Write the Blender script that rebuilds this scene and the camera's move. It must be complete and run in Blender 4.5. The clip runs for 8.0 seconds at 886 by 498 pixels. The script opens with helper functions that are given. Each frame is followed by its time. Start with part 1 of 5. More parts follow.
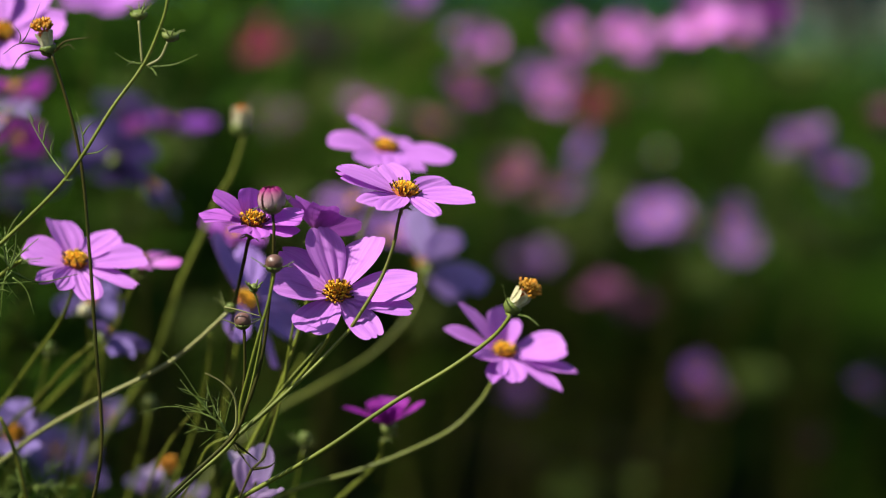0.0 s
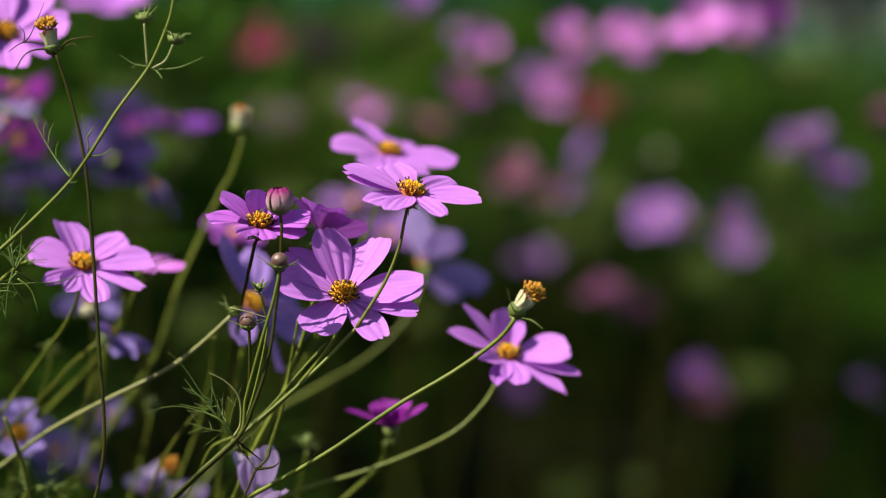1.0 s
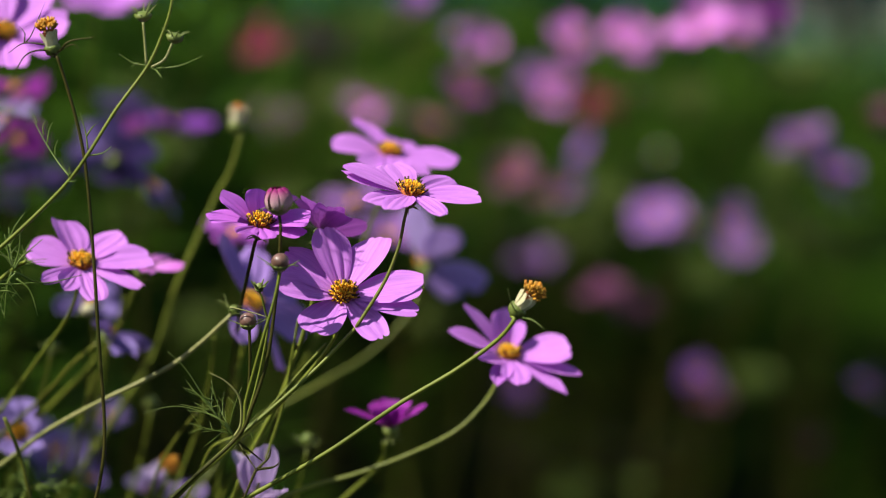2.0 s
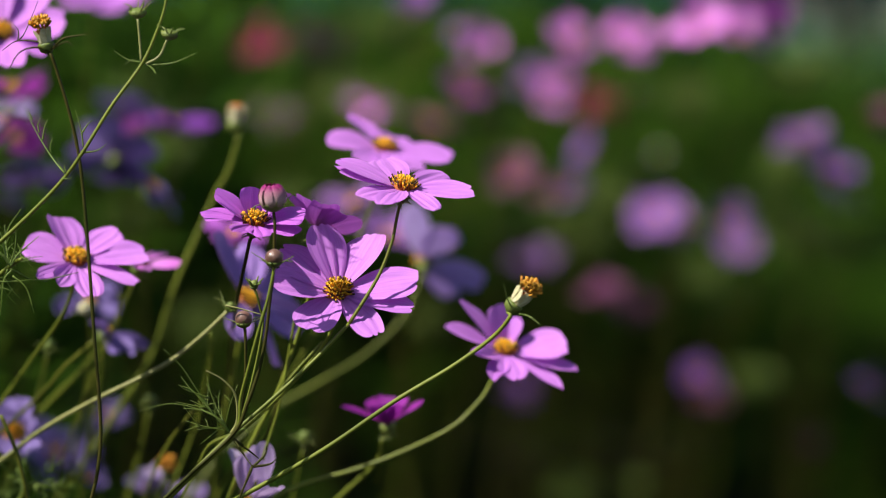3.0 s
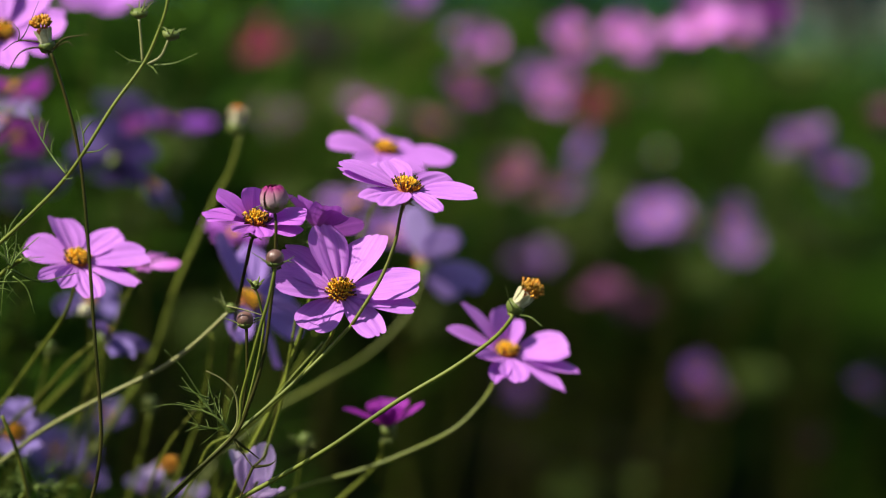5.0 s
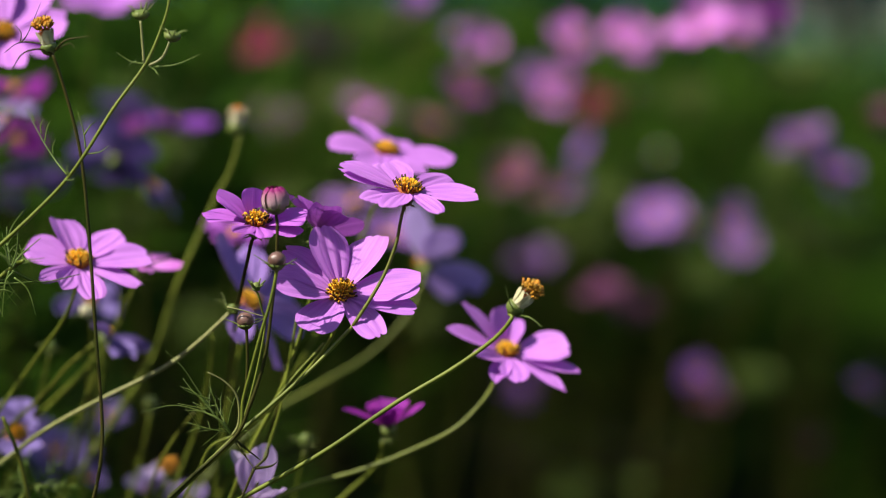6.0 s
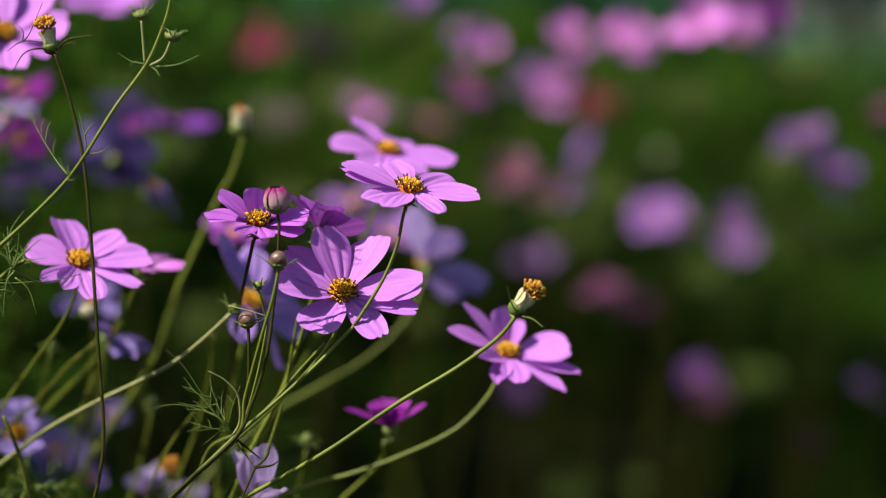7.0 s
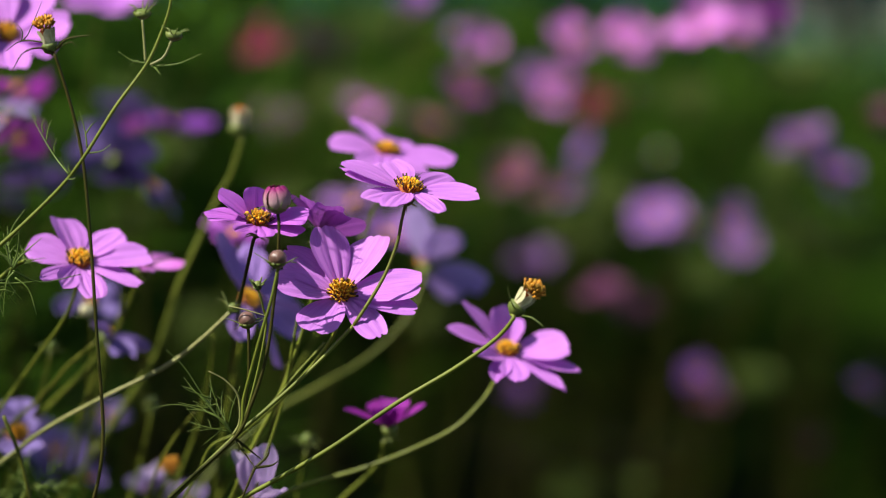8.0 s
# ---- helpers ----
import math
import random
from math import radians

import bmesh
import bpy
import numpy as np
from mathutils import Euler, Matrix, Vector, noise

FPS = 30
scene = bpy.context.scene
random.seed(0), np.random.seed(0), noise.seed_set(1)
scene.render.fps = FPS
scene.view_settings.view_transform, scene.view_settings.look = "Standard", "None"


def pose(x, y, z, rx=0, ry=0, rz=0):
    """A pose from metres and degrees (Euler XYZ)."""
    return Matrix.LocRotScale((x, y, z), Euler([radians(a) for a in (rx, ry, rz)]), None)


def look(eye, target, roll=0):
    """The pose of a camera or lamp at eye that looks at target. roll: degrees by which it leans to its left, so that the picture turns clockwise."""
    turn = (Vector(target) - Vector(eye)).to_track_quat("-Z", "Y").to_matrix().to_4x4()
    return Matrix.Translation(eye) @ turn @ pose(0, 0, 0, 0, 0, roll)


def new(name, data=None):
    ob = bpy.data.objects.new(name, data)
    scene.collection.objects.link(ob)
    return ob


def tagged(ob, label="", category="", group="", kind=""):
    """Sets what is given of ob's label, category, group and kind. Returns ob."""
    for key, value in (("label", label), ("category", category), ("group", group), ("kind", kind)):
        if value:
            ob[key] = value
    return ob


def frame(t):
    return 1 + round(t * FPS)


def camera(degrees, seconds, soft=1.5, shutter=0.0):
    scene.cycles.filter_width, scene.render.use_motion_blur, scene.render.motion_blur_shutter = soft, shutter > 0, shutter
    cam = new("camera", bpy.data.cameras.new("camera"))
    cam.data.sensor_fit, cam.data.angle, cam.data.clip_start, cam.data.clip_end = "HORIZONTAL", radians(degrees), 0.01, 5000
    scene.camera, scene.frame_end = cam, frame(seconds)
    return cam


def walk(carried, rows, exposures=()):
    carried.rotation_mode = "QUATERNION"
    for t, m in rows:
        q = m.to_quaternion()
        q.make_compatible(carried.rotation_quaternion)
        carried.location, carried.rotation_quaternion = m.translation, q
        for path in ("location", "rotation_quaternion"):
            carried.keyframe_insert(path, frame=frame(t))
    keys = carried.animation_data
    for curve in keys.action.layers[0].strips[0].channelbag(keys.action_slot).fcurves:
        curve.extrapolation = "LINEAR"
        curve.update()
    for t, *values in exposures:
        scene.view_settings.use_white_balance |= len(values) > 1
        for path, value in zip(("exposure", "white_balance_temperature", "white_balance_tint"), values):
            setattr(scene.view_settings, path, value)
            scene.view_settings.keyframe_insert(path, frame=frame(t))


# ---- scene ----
# camera: a long lens on a stand, focused on the nearest blossoms
AIM = pose(0, 0, 1.0, 85, 0, 0)
cam = camera(20, 8.0, soft=1.1)
cam.data.dof.use_dof = True
cam.data.dof.focus_distance = 1.243
cam.data.dof.aperture_fstop = 3.3
walk(cam, [(0.0, AIM), (8.0, AIM)])

# ---- light: clear sky, sun high on the left ----
SUN_WAY = Vector((-0.578, -0.282, 0.766)).normalized()
scene.view_settings.exposure = 0.68
world = bpy.data.worlds.new("sky")
scene.world = world
world.use_nodes = True
wn = world.node_tree
sky = wn.nodes.new("ShaderNodeTexSky")
sky.sky_type = "NISHITA"
sky.sun_disc = False
sky.sun_elevation = math.asin(SUN_WAY.z)
sky.sun_rotation = math.atan2(SUN_WAY.x, SUN_WAY.y)
wn.nodes["Background"].inputs["Strength"].default_value = 0.066
wn.links.new(sky.outputs["Color"], wn.nodes["Background"].inputs["Color"])
lamp = bpy.data.lights.new("sun", "SUN")
lamp.energy, lamp.angle, lamp.color = 5.0, radians(0.5), (1.0, 0.95, 0.87)
sun = new("sun", lamp)
sun.matrix_world = look((-4, -1, 7), Vector((-4, -1, 7)) - SUN_WAY)


# ---- materials ----
def nodes_of(name):
    mat = bpy.data.materials.new(name)
    mat.use_nodes = True
    tree = mat.node_tree
    return mat, tree, tree.nodes["Principled BSDF"], tree.nodes["Material Output"]


def ramp(tree, fac, stops):
    node = tree.nodes.new("ShaderNodeValToRGB")
    els = node.color_ramp.elements
    while len(els) < len(stops):
        els.new(0.5)
    for el, (at, colour) in zip(els, stops):
        el.position, el.color = at, (*colour, 1)
    tree.links.new(fac, node.inputs["Fac"])
    return node.outputs["Color"]


def mixed(tree, kind, fac, a, b):
    node = tree.nodes.new("ShaderNodeMix")
    node.data_type, node.blend_type = "RGBA", kind
    for socket, value in ((node.inputs[0], fac), (node.inputs[6], a), (node.inputs[7], b)):
        if isinstance(value, (int, float)):
            socket.default_value = value
        elif isinstance(value, tuple):
            socket.default_value = (*value, 1)
        else:
            tree.links.new(value, socket)
    return node.outputs[2]


def noise_of(tree, vector, scale, detail=3.0, rough=0.55):
    node = tree.nodes.new("ShaderNodeTexNoise")
    node.inputs["Scale"].default_value, node.inputs["Detail"].default_value = scale, detail
    node.inputs["Roughness"].default_value = rough
    tree.links.new(vector, node.inputs["Vector"])
    return node.outputs["Fac"]


def petal_material(name, tip, mid, base, through_light=0.25):
    """Thin petal: matt colour with long veins, and light that shines through it."""
    mat, tree, bsdf, out = nodes_of(name)
    uv = tree.nodes.new("ShaderNodeTexCoord")
    stretch = tree.nodes.new("ShaderNodeMapping")
    stretch.inputs["Scale"].default_value = (26, 1.6, 1)
    tree.links.new(uv.outputs["UV"], stretch.inputs["Vector"])
    veins = noise_of(tree, stretch.outputs["Vector"], 1.0, 4.0, 0.6)
    blot = noise_of(tree, uv.outputs["Object"], 90, 2.0)
    split = tree.nodes.new("ShaderNodeSeparateXYZ")
    tree.links.new(uv.outputs["UV"], split.inputs["Vector"])
    along = ramp(tree, split.outputs["Y"], [(0.02, base), (0.3, mid), (0.9, tip)])
    lines = ramp(tree, veins, [(0.32, (0.76, 0.66, 0.82)), (0.58, (1, 1, 1))])
    colour = mixed(tree, "MULTIPLY", 0.7, along, lines)
    soft = ramp(tree, blot, [(0.3, (0.84, 0.82, 0.88)), (0.7, (1, 1, 1))])
    colour = mixed(tree, "MULTIPLY", 0.6, colour, soft)
    info = tree.nodes.new("ShaderNodeObjectInfo")
    each = ramp(tree, info.outputs["Random"], [(0, (0.88, 0.85, 0.92)), (1, (1, 1, 1))])
    colour = mixed(tree, "MULTIPLY", 1.0, colour, each)
    tree.links.new(colour, bsdf.inputs["Base Color"])
    bsdf.inputs["Roughness"].default_value = 0.62
    bsdf.inputs["Specular IOR Level"].default_value = 0.25
    bump = tree.nodes.new("ShaderNodeBump")
    bump.inputs["Strength"].default_value, bump.inputs["Distance"].default_value = 0.35, 0.0006
    tree.links.new(veins, bump.inputs["Height"])
    tree.links.new(bump.outputs["Normal"], bsdf.inputs["Normal"])
    lucent = tree.nodes.new("ShaderNodeBsdfTranslucent")
    deep = mixed(tree, "MULTIPLY", 0.6, colour, (0.95, 0.75, 1.0))
    tree.links.new(deep, lucent.inputs["Color"])
    mix = tree.nodes.new("ShaderNodeMixShader")
    mix.inputs[0].default_value = through_light
    tree.links.new(bsdf.outputs[0], mix.inputs[1])
    tree.links.new(lucent.outputs[0], mix.inputs[2])
    tree.links.new(mix.outputs[0], out.inputs["Surface"])
    return mat


def plant_material(name, low, high, scale=60, rough=0.5, lucency=0.0, bump_by=0.0003, islands=False, gloss=0.35, edge=0.2):
    """Stem, leaf or seed: two greens blotched together, with fine relief."""
    mat, tree, bsdf, out = nodes_of(name)
    co = tree.nodes.new("ShaderNodeTexCoord")
    big = noise_of(tree, co.outputs["Object"], scale, 3.0)
    fine = noise_of(tree, co.outputs["Object"], scale * 14, 2.0)
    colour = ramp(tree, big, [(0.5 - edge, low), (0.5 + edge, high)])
    grain = ramp(tree, fine, [(0.3, (0.78, 0.78, 0.74)), (0.65, (1, 1, 1))])
    colour = mixed(tree, "MULTIPLY", 0.7, colour, grain)
    if islands:
        geo = tree.nodes.new("ShaderNodeNewGeometry")
        each = ramp(tree, geo.outputs["Random Per Island"], [(0, (0.55, 0.62, 0.5)), (0.6, (1, 1, 0.9)), (1, (1.35, 1.2, 0.8))])
        colour = mixed(tree, "MULTIPLY", 1.0, colour, each)
    tree.links.new(colour, bsdf.inputs["Base Color"])
    bsdf.inputs["Roughness"].default_value = rough
    bsdf.inputs["Specular IOR Level"].default_value = gloss
    bump = tree.nodes.new("ShaderNodeBump")
    bump.inputs["Strength"].default_value, bump.inputs["Distance"].default_value = 0.5, bump_by
    tree.links.new(fine, bump.inputs["Height"])
    tree.links.new(bump.outputs["Normal"], bsdf.inputs["Normal"])
    if lucency:
        lucent = tree.nodes.new("ShaderNodeBsdfTranslucent")
        tree.links.new(colour, lucent.inputs["Color"])
        mix = tree.nodes.new("ShaderNodeMixShader")
        mix.inputs[0].default_value = lucency
        tree.links.new(bsdf.outputs[0], mix.inputs[1])
        tree.links.new(lucent.outputs[0], mix.inputs[2])
        tree.links.new(mix.outputs[0], out.inputs["Surface"])
    return mat


LILAC = petal_material("petal_lilac", (0.65, 0.25, 0.735), (0.64, 0.24, 0.725), (0.58, 0.24, 0.65))
ORCHID = petal_material("petal_orchid", (0.60, 0.17, 0.68), (0.58, 0.16, 0.65), (0.48, 0.12, 0.5))
# dim violet for blossoms in shade; the shade is put into the colour
VIOLET_SHADE = petal_material("petal_violet_shade", (0.25, 0.18, 0.44), (0.29, 0.21, 0.48), (0.2, 0.12, 0.34))
PALE = petal_material("petal_pale", (0.58, 0.42, 0.80), (0.6, 0.44, 0.80), (0.5, 0.40, 0.6), 0.4)
# whiter copy of the pale petal, with sunlight on low blossoms painted in
PALE_LIT = petal_material("petal_pale_lit", (0.78, 0.66, 0.86), (0.76, 0.62, 0.85), (0.6, 0.5, 0.66), 0.4)
PINK = petal_material("petal_pink", (0.70, 0.20, 0.64), (0.72, 0.27, 0.68), (0.5, 0.1, 0.34))
# purple and mauve darkened: shade on far blossoms is in the petal colour
PURPLE_SHADE = petal_material("petal_purple_shade", (0.2, 0.075, 0.31), (0.19, 0.07, 0.30), (0.12, 0.04, 0.18))
MAUVE_SHADE = petal_material("petal_mauve_shade", (0.31, 0.135, 0.41), (0.33, 0.145, 0.43), (0.22, 0.09, 0.3))
WHITE = petal_material("petal_white", (0.78, 0.77, 0.74), (0.76, 0.76, 0.70), (0.6, 0.62, 0.45))
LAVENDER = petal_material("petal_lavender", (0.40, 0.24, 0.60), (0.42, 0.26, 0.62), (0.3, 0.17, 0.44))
# rose and dusk likewise carry the bed's shade in their dark colour
ROSE_SHADE = petal_material("petal_rose_shade", (0.2, 0.055, 0.13), (0.22, 0.065, 0.14), (0.15, 0.04, 0.09))
DUSK_SHADE = petal_material("petal_dusk_shade", (0.19, 0.085, 0.24), (0.2, 0.09, 0.26), (0.14, 0.06, 0.18))
PLUM = petal_material("petal_plum", (0.22, 0.045, 0.34), (0.2, 0.04, 0.32), (0.14, 0.03, 0.2))
MAGENTA = petal_material("petal_magenta", (0.40, 0.04, 0.40), (0.37, 0.035, 0.37), (0.3, 0.03, 0.2), 0.5)
CRIMSON = petal_material("petal_crimson", (0.24, 0.008, 0.06), (0.23, 0.007, 0.055), (0.12, 0.010, 0.04))
STEM = plant_material("stem_green", (0.095, 0.12, 0.010), (0.20, 0.235, 0.024), 14)
STEM_OLIVE = plant_material("stem_olive", (0.062, 0.066, 0.007), (0.165, 0.185, 0.020), 12, gloss=0.25)
STEM_DARK = plant_material("stem_brown_green", (0.026, 0.034, 0.004), (0.060, 0.050, 0.010), 40, gloss=0.12)
STEM_PALE = plant_material("stem_straw", (0.16, 0.175, 0.04), (0.32, 0.315, 0.12), 30)
LEAF = plant_material("leaf_green", (0.09, 0.15, 0.014), (0.21, 0.29, 0.06), 60, lucency=0.25)
CALYX = plant_material("calyx_green", (0.08, 0.13, 0.015), (0.22, 0.26, 0.06), 150, lucency=0.15)
CREAM = plant_material("sepal_cream", (0.55, 0.52, 0.26), (0.80, 0.74, 0.52), 120, lucency=0.2)
BUD_SKIN = plant_material("bud_skin", (0.115, 0.058, 0.040), (0.24, 0.13, 0.10), 160, 0.3, gloss=0.6)
BUD_TIP = petal_material("bud_petal", (0.26, 0.010, 0.12), (0.60, 0.40, 0.38), (0.38, 0.28, 0.18), 0.04)
YELLOW = plant_material("floret_yellow", (0.74, 0.33, 0.010), (0.90, 0.52, 0.022), 300, 0.6, islands=True)
ORANGE = plant_material("floret_orange", (0.46, 0.17, 0.012), (0.70, 0.36, 0.035), 300, 0.6, islands=True)
BROWN = plant_material("anther_brown", (0.025, 0.008, 0.006), (0.07, 0.022, 0.012), 300, 0.5)
DOME = plant_material("disc_rust", (0.22, 0.035, 0.010), (0.40, 0.11, 0.012), 300, 0.7)
# soil near-black: the shade under the plants is put into its colour
SOIL = plant_material("soil_shade_dark", (0.007, 0.0065, 0.006), (0.018, 0.016, 0.013), 3, 0.95, bump_by=0.01, gloss=0.05)


def beyond_lawn(mat, colour, start, end):
    """Past the flower bed the soil gives way to mown grass."""
    tree = mat.node_tree
    bsdf = tree.nodes["Principled BSDF"]
    soil = bsdf.inputs["Base Color"].links[0].from_socket
    co = tree.nodes.new("ShaderNodeTexCoord")
    split = tree.nodes.new("ShaderNodeSeparateXYZ")
    tree.links.new(co.outputs["Object"], split.inputs["Vector"])
    reach = tree.nodes.new("ShaderNodeMapRange")
    reach.inputs["From Min"].default_value, reach.inputs["From Max"].default_value = start, end
    tree.links.new(split.outputs["Y"], reach.inputs["Value"])
    tufts = noise_of(tree, co.outputs["Object"], 2.5, 4.0)
    grass = ramp(tree, tufts, [(0.3, tuple(c * 0.6 for c in colour)), (0.7, colour)])
    tree.links.new(mixed(tree, "MIX", reach.outputs["Result"], soil, grass), bsdf.inputs["Base Color"])


beyond_lawn(SOIL, (0.045, 0.12, 0.05), 11.0, 12.5)
# near-black blotches paint shaded gaps into the green of the bed
FOLIAGE = plant_material("foliage_green_shade", (0.005, 0.020, 0.004), (0.080, 0.178, 0.016), 4.6, 0.85, lucency=0.35, islands=True, gloss=0.06, edge=0.1)
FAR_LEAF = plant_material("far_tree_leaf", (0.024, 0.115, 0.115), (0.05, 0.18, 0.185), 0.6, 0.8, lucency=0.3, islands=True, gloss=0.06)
BARK = plant_material("bark", (0.06, 0.045, 0.03), (0.12, 0.09, 0.06), 6, 0.9, bump_by=0.01)


# ---- shapes ----
def mesh_object(name, verts, faces, material, parent=None, label="", uvs=None, smooth=True):
    """One mesh under its thing. The points are in the world and are set back by the thing's place."""
    verts = np.asarray(verts, float)
    if parent is not None:
        top = parent if parent.parent is None else parent.parent
        verts = verts - np.array(top["root"][:])
    me = bpy.data.meshes.new(name)
    me.from_pydata(verts.tolist(), [], faces)
    me.materials.append(material)
    if uvs is not None:
        layer = me.uv_layers.new(name="UVMap")
        flat = np.asarray(uvs)[[i for f in faces for i in f]].reshape(-1)
        layer.data.foreach_set("uv", flat)
    if smooth:
        me.polygons.foreach_set("use_smooth", [True] * len(me.polygons))
    ob = new(name, me)
    ob.parent = parent
    if label:
        ob["label"] = label
    return ob


def thing(name, root, label, category, group=""):
    ob = new(name)
    ob.empty_display_size = 0.02
    ob.location = root
    ob["root"] = tuple(root)
    return tagged(ob, label, category, group)


def spline(points, per=8):
    """Catmull-Rom curve through the points."""
    p = [np.array(q, float) for q in points]
    p = [2 * p[0] - p[1]] + p + [2 * p[-1] - p[-2]]
    out = []
    for i in range(1, len(p) - 2):
        a, b, c, d = p[i - 1], p[i], p[i + 1], p[i + 2]
        for t in np.arange(per) / per:
            out.append(0.5 * (2 * b + (c - a) * t + (2 * a - 5 * b + 4 * c - d) * t * t + (3 * b - a - 3 * c + d) * t ** 3))
    out.append(p[-2])
    return np.array(out)


def tube(line, r0, r1, sides=7, lumps=0.0, rng=None):
    """Tapered round stalk along a line; returns points and faces."""
    line = np.asarray(line, float)
    n = len(line)
    way = np.gradient(line, axis=0)
    way /= np.linalg.norm(way, axis=1)[:, None] + 1e-12
    ref = np.array((0.31, 0.9, 0.2))
    u = np.cross(way, ref)
    u /= np.linalg.norm(u, axis=1)[:, None] + 1e-12
    w = np.cross(way, u)
    r = np.linspace(r0, r1, n)
    if lumps:
        r = r * (1 + lumps * (rng or random.Random(3)).uniform(-1, 1) * np.sin(np.arange(n) * 0.9))
    ang = np.arange(sides) * 2 * math.pi / sides
    verts = (line[:, None] + r[:, None, None] * (np.cos(ang)[None, :, None] * u[:, None] + np.sin(ang)[None, :, None] * w[:, None])).reshape(-1, 3)
    faces = [(i * sides + j, i * sides + (j + 1) % sides, (i + 1) * sides + (j + 1) % sides, (i + 1) * sides + j) for i in range(n - 1) for j in range(sides)]
    faces += [tuple(range(sides))[::-1], tuple(range((n - 1) * sides, n * sides))]
    return verts, faces


def join(pieces):
    verts, faces, at = [], [], 0
    for v, f in pieces:
        verts.append(np.asarray(v))
        faces += [tuple(i + at for i in face) for face in f]
        at += len(v)
    return np.concatenate(verts), faces


def to_ground(points):
    """Leads a stalk from its lowest given point on down into the soil."""
    p = [Vector(q) for q in points]
    d = p[-1] - p[-2]
    d.normalize()
    flat = Vector((d.x, d.y, 0))
    d.z = min(d.z, -0.35)
    a = p[-1] + d * 0.16
    b = a + Vector((d.x * 0.10, d.y * 0.10, -0.24))
    root = Vector((b.x + flat.x * 0.03, b.y + flat.y * 0.03, -0.01))
    return [tuple(q) for q in p + [a, b]] + [tuple(root)]


def frame_of(face):
    n = Vector(face).normalized()
    e1 = Vector((0, 0, 1)).cross(n)
    if e1.length < 0.05:
        e1 = Vector((1, 0, 0))
    e1.normalize()
    return e1, n.cross(e1), n


def petal_sheet(length, width, curl, rng, nl=16, nw=12):
    """Wedge-shaped petal along +x, face up: blunt tip with uneven notches, long creases, a slight trough."""
    s = np.linspace(0, 1, nl)[:, None] ** 0.92
    t = np.linspace(-1, 1, nw + 1)[None, :]
    widest = rng.uniform(0.64, 0.72)
    grow = np.sin(math.pi / 2 * np.clip(s / widest, 0, 1) ** 0.95)
    over = np.clip((s - widest) / (1 - widest), 0, 1)
    w = width * (0.11 + 0.89 * grow) * (1 - (1 - rng.uniform(0.56, 0.74) * min(1.0, width / length / 0.27)) * over ** 2.4)
    skew, slant = rng.uniform(-0.04, 0.04), rng.uniform(-0.06, 0.06)
    tip = -rng.uniform(0.02, 0.07) * np.abs(t) ** 2.4 + slant * t
    for notch in (rng.uniform(-0.5, -0.22), rng.uniform(0.18, 0.5)):
        tip = tip - rng.choice((0.012, 0.03, 0.065)) * np.exp(-np.abs((t - notch) / 0.14) ** 1.2)
    tip = tip + 0.005 * np.sin(8 * t + rng.uniform(0, 6)) + 0.002 * np.sin(21 * t + rng.uniform(0, 6))
    tip = tip - tip.max() + 0.035
    x = length * (s + tip * s ** 6)
    y = w * t + length * skew * s ** 2
    y = y * (1 + 0.02 * np.sin(9 * s + rng.uniform(0, 6)) * np.abs(t))
    trough = rng.uniform(0.04, 0.20)
    wave, amp = rng.uniform(0, 6.28), rng.uniform(0.010, 0.035)
    z = length * (curl * s ** 2 + 0.06 * s * (1 - s)) + w * trough * t ** 2 * np.sin(math.pi * np.clip(s, 0.05, 0.95))
    run = np.sin(math.pi * np.clip(s, 0, 0.97)) ** 0.6
    for crease in (rng.uniform(-0.52, -0.3), rng.uniform(-0.1, 0.12), rng.uniform(0.3, 0.55)):
        z = z - length * rng.uniform(0.008, 0.028) * np.exp(-((t - crease) / 0.10) ** 2) * run
    z = z + length * 0.007 * np.cos(9.5 * t + wave) * run
    z = z + length * amp * np.sin(2.2 * t + wave) * s ** 2 + length * 0.02 * np.sin(5 * s + wave) * t * s
    edge = rng.uniform(-0.16, 0.10)
    z = z + length * edge * np.clip(t * rng.choice((-1, 1)) - 0.45, 0, 1) ** 2 * s ** 2
    verts = np.stack([x + 0 * t, y, z + 0 * t], -1).reshape(-1, 3)
    m = nw + 1
    faces = [(i * m + j, (i + 1) * m + j, (i + 1) * m + j + 1, i * m + j + 1) for i in range(nl - 1) for j in range(nw)]
    uvs = np.stack([(t * 0.5 + 0.5) * 0.9 + 0 * s + rng.uniform(0, 20), s + 0 * t], -1).reshape(-1, 2)
    return verts, faces, uvs


def turned(verts, origin, e1, e2, n, az, lift, roll):
    """Sets a sheet that lies along +x out from a flower's middle."""
    a, b, c = radians(az), radians(lift), radians(roll)
    out = np.array(e1) * math.cos(a) + np.array(e2) * math.sin(a)
    n = np.array(n)
    side = np.cross(n, out)
    fwd = out * math.cos(b) + n * math.sin(b)
    up = np.cross(fwd, side)
    side, up = side * math.cos(c) + up * math.sin(c), up * math.cos(c) - side * math.sin(c)
    return np.array(origin) + verts[:, :1] * fwd + verts[:, 1:2] * side + verts[:, 2:] * up


